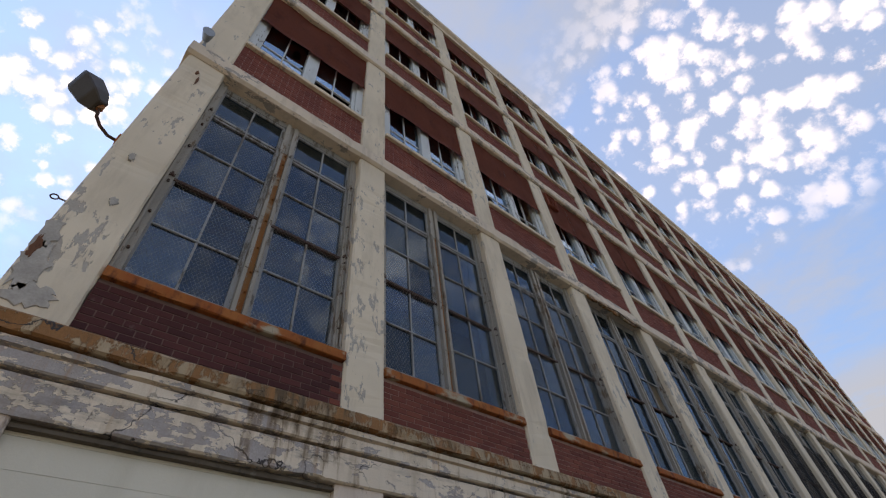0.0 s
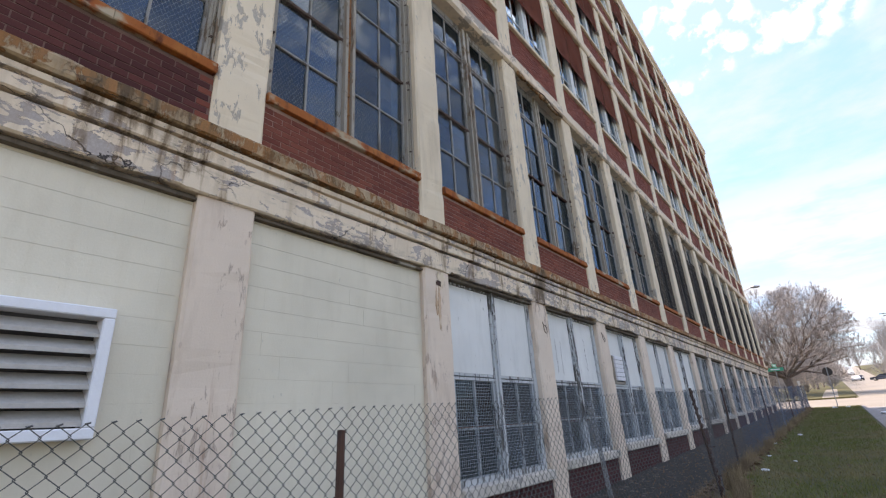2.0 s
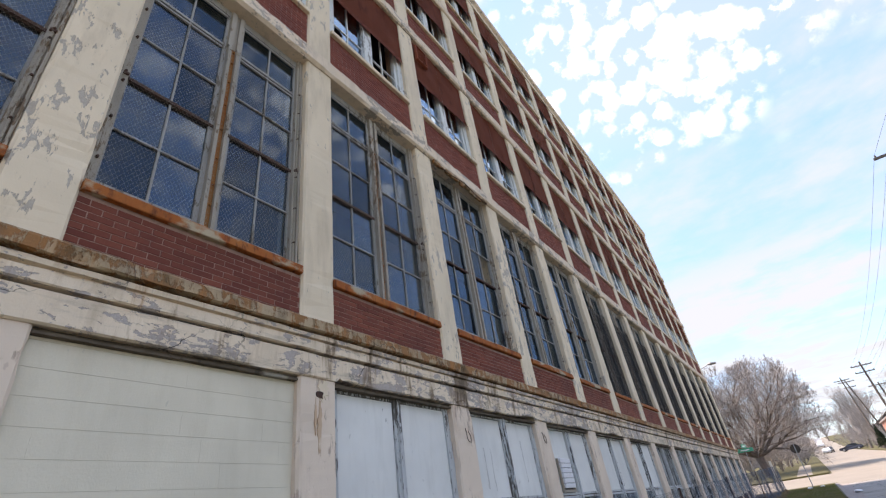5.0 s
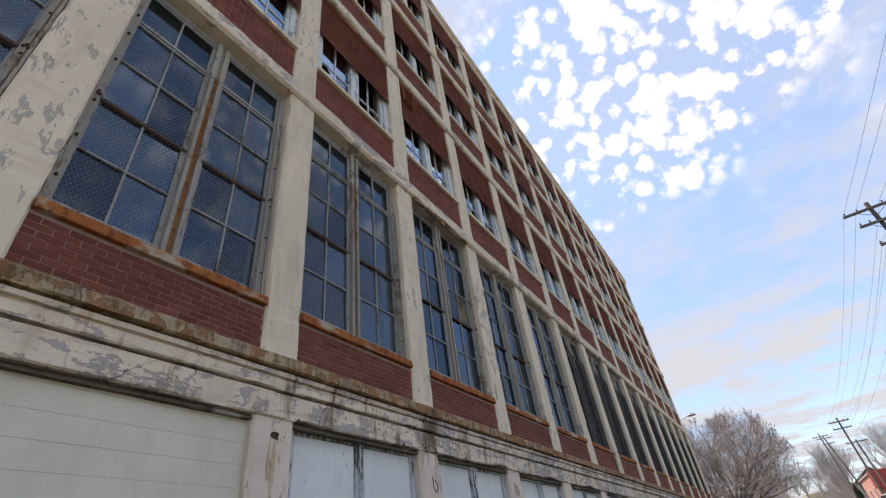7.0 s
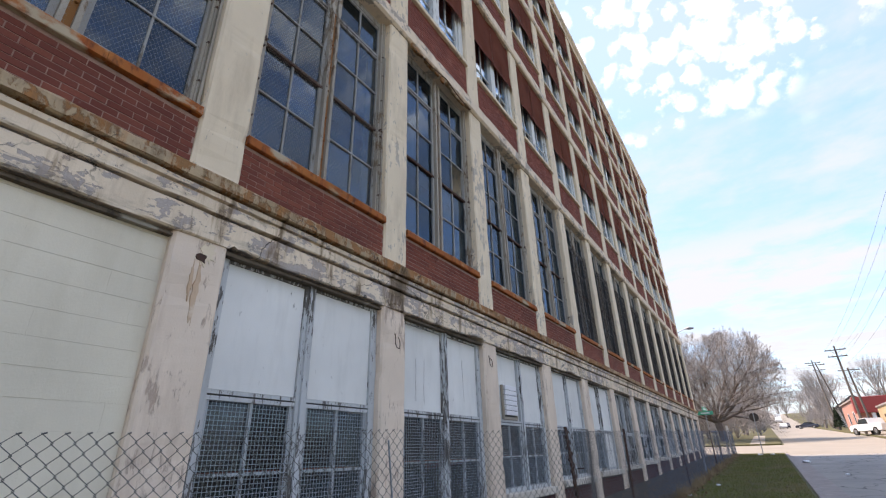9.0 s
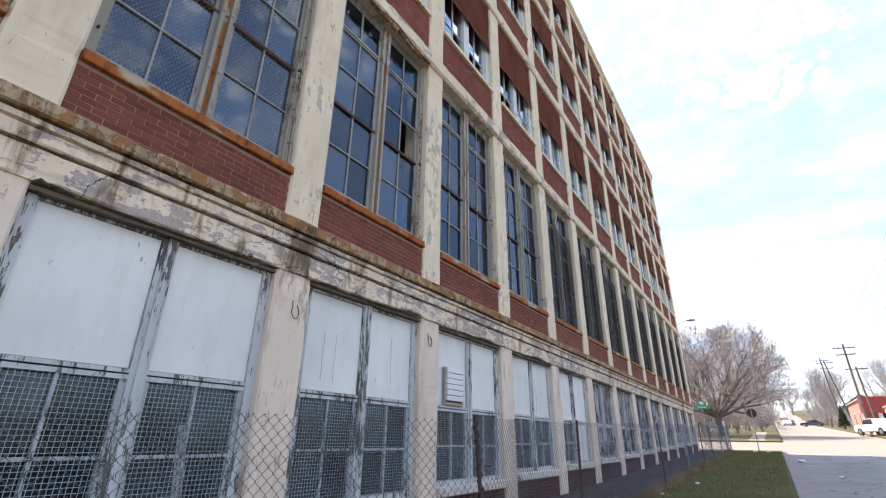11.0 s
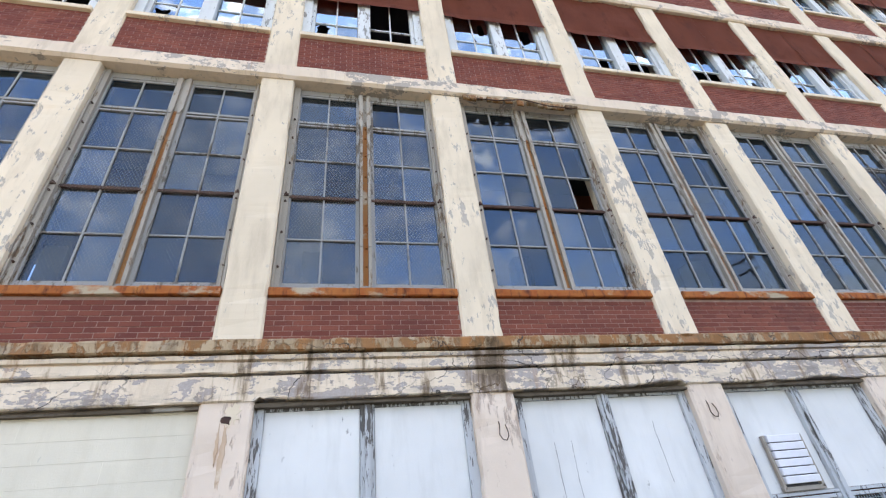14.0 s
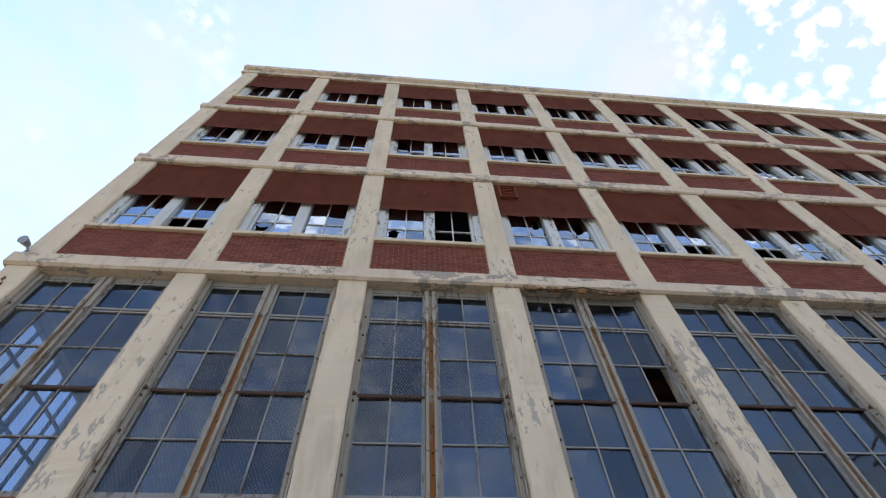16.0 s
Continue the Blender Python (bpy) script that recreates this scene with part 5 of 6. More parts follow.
M_RUN = rusty("dried_rust_run", (0.50, 0.33, 0.21), (0.58, 0.43, 0.31), (0.40, 0.23, 0.13), (0.66, 0.53, 0.40), 6.0, (1, 1, 0.3))


def wall_scars():
    # a square hole with rust runs in one column, bent tie wires in others
    h = thing("pocket_hole", (FX, col_y(2) + 0.02, 3.31), "ragged rusty hole broken into the column, rust run below it", "wall hole")
    rnd = random.Random(14)

    part("broken_rim", ragged(rnd, 22, 0.085, 0.11, -0.01, 0.006, 0.5), M_CONC, h, "broken grey concrete round the hole", (0, 0.05, 0.05))
    # no real depth: a raised rust-dark patch colours in the hole's shade
    part("cavity", ragged(rnd, 13, 0.058, 0.052, -0.01, 0.010, 0.35), M_POST, h, "rust-dark patch in place of the shaded hole")
    part("rust_run", ragged(rnd, 30, 0.028, 0.30, -0.01, 0.0045, 0.35), M_RUN, h, "brown rust run", (0, 0.005, -0.33))
    part("rust_run", ragged(rnd, 30, 0.016, 0.17, -0.01, 0.0045, 0.35), M_RUN, h, "brown rust run", (0, -0.055, -0.24))
    for i, z, dy in ((3, 3.0, 0.05), (4, 3.12, -0.05)):
        s = Soup()
        s.tube([(0.0, -0.035, 0.15), (0.018, -0.04, 0.08), (0.026, -0.055, 0.0), (0.034, -0.025, -0.055), (0.034, 0.02, -0.06), (0.026, 0.05, -0.01), (0.024, 0.045, 0.05), (0.0, 0.035, 0.11)], 0.006, 6)
        w = tagged(link("tie_wire", s.mesh("tie_wire"), M_POST), "bent rusty tie wire sticking out of the column", "wire")
        w.matrix_basis = Matrix.Translation((FX, col_y(i) + dy, z))


wall_scars()


def corner_spalls():
    """Where the corner column has lost its skin: bare grey render and rust-brown brick below it."""
    rnd = random.Random(44)
    y0 = FIRST - COL_W / 2
    for dy, z, ry, rz, mat, label in ((0.10, 4.62, 0.10, 0.26, M_BARE, "bare grey patch"), (0.06, 4.98, 0.07, 0.22, M_BARE, "bare grey patch"), (0.22, 4.36, 0.16, 0.12, M_BARE, "bare grey patch"),
                                      (0.045, 4.80, 0.032, 0.13, M_CHIP, "exposed rust-brown brick"), (0.30, 5.6, 0.035, 0.06, M_BARE, "bare grey patch"), (0.20, 6.3, 0.03, 0.07, M_BARE, "bare grey patch"),
                                      (0.27, 8.35, 0.015, 0.11, M_CHIP, "dark split in the render"), (0.22, 8.55, 0.02, 0.05, M_CHIP, "dark split in the render")):
        part("spall", ragged(rnd, 26, ry, rz, -0.01, 0.0055 if mat is M_BARE else 0.008, 0.32), mat, factory, label, (0.006, y0 + dy, z))


M_BARE = plain("bare_render", (0.40, 0.355, 0.30), 0.95, 0, 0.3, 6.0)
M_CHIP = rusty("broken_brick", (0.13, 0.055, 0.03), (0.20, 0.09, 0.05), (0.06, 0.03, 0.02), None, 8.0)
corner_spalls()


def torn_edge():
    """The broken underside of the second-floor beam in one bay: cracked slabs hanging from their bars."""
    rnd = random.Random(12)
    ya, yb = col_y(3) + COL_W / 2, col_y(4) - COL_W / 2
    bm = bmesh.new()
    y = ya + 0.05
    while y < yb - 0.1:
        w = rnd.uniform(0.12, 0.4)
        z = BEAM2 - rnd.uniform(0.03, 0.13)
        box(bm, 0.0, 0.05 + rnd.uniform(0, 0.03), y, min(y + w, yb - 0.02), z, BEAM2 + 0.02)
        y += w + rnd.uniform(0.0, 0.08)
    bevelled(bm, 0.015)
    for v in bm.verts:
        v.co += Vector((0, 0, 1)) * 0.02 * noise.noise(v.co * 6)
    part("spalled_edge", bm, M_CAP, factory, "spalled broken concrete along the beam")
    s = Soup()
    s.tube([(0.05, ya + 0.1, 8.86), (0.07, ya + 0.7, 8.84), (0.10, ya + 1.2, 8.90), (0.09, ya + 1.7, 8.80), (0.06, yb - 0.1, 8.84)], 0.012, 6)
    link("reinforcing_bar", s.mesh("reinforcing_bar"), M_POST, factory, "exposed rusty reinforcing bar")


torn_edge()


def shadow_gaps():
    """Ragged timber heads under the cornice, coloured dark for the shadow gap there."""
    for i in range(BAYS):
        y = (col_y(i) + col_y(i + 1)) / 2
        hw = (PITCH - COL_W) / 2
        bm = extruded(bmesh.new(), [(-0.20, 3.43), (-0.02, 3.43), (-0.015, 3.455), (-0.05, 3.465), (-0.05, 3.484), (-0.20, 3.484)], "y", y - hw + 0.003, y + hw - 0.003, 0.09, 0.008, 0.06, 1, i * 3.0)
        part("window_head", bm, M_GAPWOOD, factory, "dark timber head, coloured for the shadow gap")


# near-black browns carry the shade under the fascia
M_GAPWOOD = rusty("shadow_gap_wood", (0.09, 0.07, 0.05), (0.14, 0.11, 0.08), (0.03, 0.025, 0.02), (0.30, 0.27, 0.22), 4)
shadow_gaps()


def inside_second_floor():
    s = Soup()
    s.block(FX - 2.75, FX - 2.5, 0, END_Y - 0.5, 8.55, 8.95)
    link("ceiling_beam", s.mesh("ceiling_beam"), M_SHEET, factory, "red-brown steel beam under the ceiling", (-FX, 0, 0))


inside_second_floor()


# ---- verge, leaves, litter ----
def yard_rubble():
    """Broken mortar, chips and twigs on the bare strip between fence and wall."""
    rnd = random.Random(31)
    s = Soup()
    for k in range(900):
        y = 3.5 + 30 * rnd.random() ** 1.6
        x = FX + 0.06 + abs(rnd.gauss(0, 0.5))
        if x > FENCE_X - 0.12:
            continue
        r = rnd.uniform(0.008, 0.03)
        z = land(y)
        if k % 5 == 0:
            a = rnd.uniform(0, 6.28)
            n = rnd.uniform(0.08, 0.22)
            s.rod((x, y, z + 0.008), (x + n * math.cos(a) * 0.4, y + n * math.sin(a), z + 0.012), 0.004, n=4)
        else:
            s.block(x - r, x + r * rnd.uniform(0.5, 1.2), y - r, y + r * rnd.uniform(0.6, 1.8), z - 0.01, z + r * rnd.uniform(0.4, 1.0))
    tagged(link("rubble", s.mesh("rubble"), M_RUBBLE), "mortar crumbs and twigs on the bare soil", "rubble", kind="stuff")


M_RUBBLE = plain("mortar_crumbs", (0.17, 0.145, 0.115), 0.95, 0, 0.6, 3.0)
yard_rubble()


def verge_grass():
    rnd = np.random.RandomState(2)
    n = 90000
    y = 3.0 + 42.5 * rnd.rand(n) ** 1.5
    x = -2.1 + 2.85 * rnd.rand(n)
    tuft = np.clip(0.5 + 0.5 * np.sin(x * 9.1 + 2.3 * np.sin(y * 3.7)) * np.sin(y * 7.3 + 1.9 * np.sin(x * 5.1)), 0, 1)
    h = 0.02 + (0.02 + 0.075 * tuft) * rnd.rand(n)
    a = rnd.rand(n) * 6.283
    lx, ly = rnd.normal(0, 0.02, n), rnd.normal(0, 0.02, n)
    z = 0.0262 * y
    w = 0.005
    v = np.empty((n, 3, 3))
    v[:, 0] = np.stack([x - w * np.cos(a), y - w * np.sin(a), z], 1)
    v[:, 1] = np.stack([x + w * np.cos(a), y + w * np.sin(a), z], 1)
    v[:, 2] = np.stack([x + lx, y + ly, z + h], 1)
    me = bpy.data.meshes.new("grass")
    me.from_pydata(v.reshape(-1, 3).tolist(), [], np.arange(3 * n).reshape(-1, 3).tolist())
    me.update()
    tagged(link("grass", me, M_BLADE), "short patchy spring grass on the verge", "grass", kind="stuff")
    # straw and dead leaves blown against the fence
    n = 11000
    y = 1.0 + 44 * rnd.rand(n)
    x = np.where(rnd.rand(n) < 0.62, FENCE_X + 0.02 + np.abs(rnd.normal(0, 0.20, n)), FENCE_X - 1.4 * rnd.rand(n))
    s_ = np.where(x > FENCE_X, 0.025 + 0.04 * rnd.rand(n), 0.010 + 0.022 * rnd.rand(n))
    v, f = [], []
    for k in range(n):
        c = Vector((x[k], y[k], land(y[k]) + 0.015 + 0.03 * rnd.rand()))
        m = Euler((rnd.normal(0, 0.5), rnd.normal(0, 0.5), rnd.rand() * 6.28)).to_matrix()
        o = len(v)
        for p in ((-1, 0, 0), (-0.2, 0.55, 0.15), (1, 0, 0.1), (-0.1, -0.5, 0.12)):
            v.append(tuple(c + m @ (Vector(p) * s_[k])))
        f.append((o, o + 1, o + 2, o + 3))
    for k in range(900):
        yy, xx, q = 3 + 42 * rnd.rand(), -2.0 + 2.7 * rnd.rand(), 0.015 + 0.025 * rnd.rand()
        m = Euler((rnd.normal(0, 0.4), rnd.normal(0, 0.4), rnd.rand() * 6.28)).to_matrix()
        o = len(v)
        for p in ((-1, 0, 0), (-0.2, 0.55, 0.15), (1, 0, 0.1), (-0.1, -0.5, 0.12)):
            v.append(tuple(Vector((xx, yy, land(yy) + 0.04)) + m @ (Vector(p) * q)))
        f.append((o, o + 1, o + 2, o + 3))
    me = bpy.data.meshes.new("dead_leaves")
    me.from_pydata(v, [], f)
    me.update()
    tagged(link("dead_leaves", me, M_LEAF), "brown dead leaves blown along the fence", "leaves", kind="stuff")
    s = Soup()
    for k in range(1500):
        yy = 5.0 + 40 * rnd.rand()
        xx = FENCE_X + 0.12 + rnd.normal(0, 0.10)
        hh = 0.06 + 0.14 * rnd.rand()
        b = Vector((xx, yy, land(yy)))
        s.rod(b, b + Vector((rnd.normal(0, 0.06), rnd.normal(0, 0.06), hh)), 0.004, 0.001, 3)
    tagged(link("dead_grass", s.mesh("dead_grass"), M_STRAW), "straw-coloured dead grass along the fence foot", "grass", kind="stuff")


def varied(name, a, b, c):
    m, nt, bs = shade(name)
    r = per_island(nt)
    col = blend(nt, r, a, b)
    big = noisy(nt, place_of(nt), 0.8, 4, 0.6)
    nt.links.new(blend(nt, remap(nt, big, 0.45, 0.65), col, c), bs.inputs["Base Color"])
    bs.inputs["Roughness"].default_value = 0.9
    return m


def straw_clumps():
    """Dry bunch grass that the mower leaves along the foot of the fence."""
    rnd = np.random.RandomState(17)
    s = Soup()
    for k in range(330):
        y = 7.5 + 36 * rnd.rand() ** 1.3
        x = FENCE_X + 0.24 + 0.46 * math.exp(-((y - 9.2) / 1.5) ** 2) + rnd.normal(0, 0.07)
        tall = 0.10 + 0.22 * rnd.rand()
        for b in range(16):
            a, lean = rnd.rand() * 6.283, 0.5 * tall * rnd.rand()
            bx, by = x + rnd.normal(0, 0.04), y + rnd.normal(0, 0.06)
            s.rod((bx, by, land(y) - 0.02), (bx + lean * math.cos(a), by + lean * math.sin(a), land(y) + tall * (0.5 + 0.5 * rnd.rand())), 0.006, 0.002, 3)
    tagged(link("straw", s.mesh("straw"), M_STRAWB), "dry tan bunch grass along the foot of the fence", "grass", kind="stuff")


M_STRAWB = varied("dry_straw", (0.26, 0.18, 0.10), (0.38, 0.28, 0.16), (0.18, 0.12, 0.07))
straw_clumps()
M_BLADE = varied("grass_blade", (0.10, 0.13, 0.022), (0.215, 0.205, 0.055), (0.27, 0.205, 0.095))
M_LEAF = varied("dead_leaf", (0.17, 0.095, 0.05), (0.30, 0.19, 0.11), (0.12, 0.07, 0.04))
verge_grass()


def litter(x, y, size, seed):
    rnd = random.Random(seed)
    bm = bmesh.new()
    bmesh.ops.create_icosphere(bm, subdivisions=2, radius=size)
    for v in bm.verts:
        v.co = Vector((v.co.x * 1.3, v.co.y * 0.9, v.co.z * 0.35)) * (1 + 0.5 * noise.noise(v.co * 14 + Vector((seed, 0, 0))))
    low = min(v.co.z for v in bm.verts)
    bmesh.ops.translate(bm, verts=bm.verts[:], vec=(0, 0, -low))
    ob = part("paper_scrap", bm, M_LOUV, None)
    ob.matrix_basis = pose(x, y, land(y) + (0.0 if x < KERB_X else -0.142), 0, 0, rnd.uniform(0, 360))
    tagged(ob, "crumpled white paper scrap lying on the " + ("grass" if x < KERB_X else "street"), "litter", "scraps of litter")


for k, (x, y, r) in enumerate(((-1.6, 12.5, 0.07), (-1.75, 15.0, 0.05), (-1.2, 14.0, 0.04), (-1.45, 21.0, 0.08), (-0.6, 43.0, 0.16), (0.1, 43.5, 0.12), (1.5, 36.0, 0.20), (-1.9, 18.2, 0.05), (2.3, 27.5, 0.08))):
    litter(x, y, r, k)


# ---- across the crossing ----
def street_lamp():
    x, y = -4.9, 48.6
    lp = thing("street_lamp", (x, y, land(y)), "grey metal cobra-head street lamp at the crossing", "street lamp")
    s = Soup()
    s.rod((0, 0, -0.3), (0, 0, 9.3), 0.10, 0.07, 10)
    link("pole", s.mesh("pole"), M_GALV, lp)
    s = Soup()
    s.tube([(0, 0, 9.2), (0.5, 0, 9.75), (1.2, 0, 9.98)], 0.035, 6)
    link("arm", s.mesh("arm"), M_GALV, lp)
    s = Soup()
    s.rod((1.15, 0, 9.98), (1.45, 0, 9.99), 0.07, 0.14, 8)
    s.rod((1.45, 0, 9.99), (1.85, 0, 9.95), 0.14, 0.08, 8)
    link("lamp_head", s.mesh("lamp_head"), M_GALV, lp)


street_lamp()


def name_sign():
    x, y = -3.55, 46.4
    sg = thing("street_sign", (x, y, land(y)), "green street name sign on a steel post", "street sign")
    s = Soup()
    s.rod((0, 0, -0.3), (0, 0, 2.9), 0.03, n=8)
    link("post", s.mesh("post"), M_GALV, sg)
    for z, a in ((2.95, 10), (3.24, 80)):
        pl = part("name_plate", bevelled(box(bmesh.new(), -0.55, 0.55, -0.008, 0.008, -0.13, 0.13), 0.004), M_SIGN, sg, "green enamel plate", pose(0, 0, z, 0, 0, a))
        part("lettering_bar", box(bmesh.new(), -0.3, 0.3, -0.011, -0.0085, -0.035, 0.035), M_LOUV, pl, "white lettering")


M_SIGN = plain("sign_green", (0.03, 0.36, 0.22), 0.5, 0, 0.05)
name_sign()


def stop_sign():
    x, y = -0.45, 44.6
    sg = thing("road_sign", (x, y, land(y)), "octagonal road sign seen from its dark grey back", "road sign")
    s = Soup()
    s.rod((0, 0, -0.3), (0.05, 0, 2.75), 0.03, n=6)
    link("post", s.mesh("post"), M_GALV, sg)
    bm = bmesh.new()
    a = [bm.verts.new((0.31 * math.cos(math.pi / 8 + k * math.pi / 4), 0.0, 0.31 * math.sin(math.pi / 8 + k * math.pi / 4))) for k in range(8)]
    b = [bm.verts.new((v.co.x, 0.012, v.co.z)) for v in a]
    bm.faces.new(a)
    bm.faces.new(b[::-1])
    for k in range(8):
        bm.faces.new((a[k], b[k], b[(k + 1) % 8], a[(k + 1) % 8]))
    part("plate", bm, M_LAMP, sg, "dark back of the plate", (0.05, 0.035, 2.42))


stop_sign()

M_TYRE = plain("tyre_rubber", (0.02, 0.02, 0.02), 0.9)
M_RIM = plain("wheel_rim", (0.35, 0.35, 0.36), 0.35, 0.8, 0.05)
M_CARGLASS = plain("car_glass", (0.02, 0.025, 0.03), 0.08, 0, 0.05, 4, 0)
M_HEADL = plain("headlight_lens", (0.7, 0.7, 0.68), 0.15, 0, 0.05, 4, 0)


def profile_body(bm, pts, w, inset=0.0):
    a = [bm.verts.new((-w / 2 + (inset if z > 0.95 else 0), y, z)) for y, z in pts]
    b = [bm.verts.new((w / 2 - (inset if z > 0.95 else 0), y, z)) for y, z in pts]
    bm.faces.new(a)
    bm.faces.new(b[::-1])
    n = len(pts)
    for k in range(n):
        bm.faces.new((a[k], b[k], b[(k + 1) % n], a[(k + 1) % n]))
    bmesh.ops.recalc_face_normals(bm, faces=bm.faces[:])
    return bm


def vehicle(name, label, category, x, y, turn, paint, body, glass, wheels, width, r=0.33):
    car = thing(name, pose(x, y, land(y) - (0.142 if x < ROAD_R else 0.0), 0, 0, turn), label, category)
    part("body", bevelled(profile_body(bmesh.new(), body, width, 0.12), 0.05, 2), paint, car)
    part("windows", profile_body(bmesh.new(), glass, width - 0.20), M_CARGLASS, car, "dark car windows")
    for wy in wheels:
        for sx in (-1, 1):
            s = Soup()
            s.rod((sx * (width / 2 - 0.20), wy, r), (sx * (width / 2 + 0.01), wy, r), r, r, 14)
            w = link("wheel", s.mesh("wheel"), M_TYRE, car, "black tyre")
            s = Soup()
            s.rod((sx * (width / 2), wy, r), (sx * (width / 2 + 0.018), wy, r), r * 0.62, r * 0.55, 12)
            link("rim", s.mesh("rim"), M_RIM, w)
    front = max(p[0] for p in body)
    for sx in (-1, 1):
        part("headlight", bevelled(box(bmesh.new(), sx * width * 0.36 - 0.17, sx * width * 0.36 + 0.17, front - 0.12, front + 0.012, 0.60, 0.74), 0.02), M_HEADL, car)


SEDAN = [(-2.3, 0.25), (2.25, 0.25), (2.3, 0.6), (2.1, 0.78), (1.0, 0.9), (0.35, 1.36), (-0.9, 1.40), (-1.65, 0.98), (-2.25, 0.92), (-2.32, 0.6)]
SEDAN_G = [(0.9, 0.93), (0.33, 1.31), (-0.86, 1.34), (-1.5, 0.97)]
PICKUP = [(-2.7, 0.42), (2.55, 0.42), (2.62, 0.85), (2.45, 1.08), (1.25, 1.14), (0.70, 1.72), (-0.55, 1.75), (-0.75, 1.12), (-2.7, 1.12)]
PICKUP_G = [(1.15, 1.16), (0.68, 1.66), (-0.50, 1.69), (-0.62, 1.16)]
BOXVAN = [(-3.2, 0.45), (2.9, 0.45), (2.95, 1.1), (2.2, 1.35), (1.7, 2.1), (1.5, 2.15), (1.45, 3.1), (-3.2, 3.1)]
BOXVAN_G = [(2.15, 1.38), (1.68, 2.06), (1.52, 2.08), (1.5, 1.38)]
M_CARW = plain("white_car_paint", (0.72, 0.73, 0.74), 0.25, 0, 0.04, 2, 0)
M_CARD = plain("dark_car_paint", (0.03, 0.035, 0.05), 0.25, 0, 0.04, 2, 0)
vehicle("car", "white sedan driving down the sunlit street", "car", 4.0, 165, 180, M_CARW, SEDAN, SEDAN_G, (-1.4, 1.4), 1.78)
vehicle("car", "dark blue sedan turning across the street", "car", 8.4, 150, 78, M_CARD, SEDAN, SEDAN_G, (-1.4, 1.4), 1.78)
vehicle("pickup_truck", "white pickup truck parked before the red building", "pickup truck", 10.2, 76, 24, M_CARW, PICKUP, PICKUP_G, (-1.7, 1.65), 1.95, 0.40)
vehicle("delivery_van", "white box van up the street", "van", 4.2, 215, 180, M_CARW, BOXVAN, BOXVAN_G, (-2.0, 1.9), 2.1, 0.42)
vehicle("car", "dark sedan parked up the street beside the verge", "car", 4.8, 170, 180, M_CARD, SEDAN, SEDAN_G, (-1.4, 1.4), 1.78)


def openings(parent, rows, face, label):
    for a, b, z0, z1 in rows:
        (x0, x1), mat_ = face, M_CARGLASS
        w = part("window", box(bmesh.new(), x0, x1, a, b, z0, z1), mat_, parent, label)
        fr = bmesh.new()
        box(fr, x0 - 0.03, x1, a - 0.08, a, z0 - 0.08, z1 + 0.08)
        box(fr, x0 - 0.03, x1, b, b + 0.08, z0 - 0.08, z1 + 0.08)
        box(fr, x0 - 0.03, x1, a, b, z1, z1 + 0.08)
        part("frame", fr, M_LOUV, w)
        part("sill", box(bmesh.new(), x0 - 0.06, x1, a, b, z0 - 0.08, z0), M_KERB, w)


M_TAN = plain("tan_stucco", (0.47, 0.34, 0.20), 0.9, 0, 0.1, 0.8)
M_PINK = plain("salmon_wall", (0.42, 0.21, 0.16), 0.9, 0, 0.12, 0.8)
M_REDR = plain("red_metal_fascia", (0.28, 0.035, 0.03), 0.5, 0, 0.1, 0.8)
M_ORANGE = plain("orange_brick", (0.42, 0.22, 0.12), 0.9, 0, 0.15, 1.2)


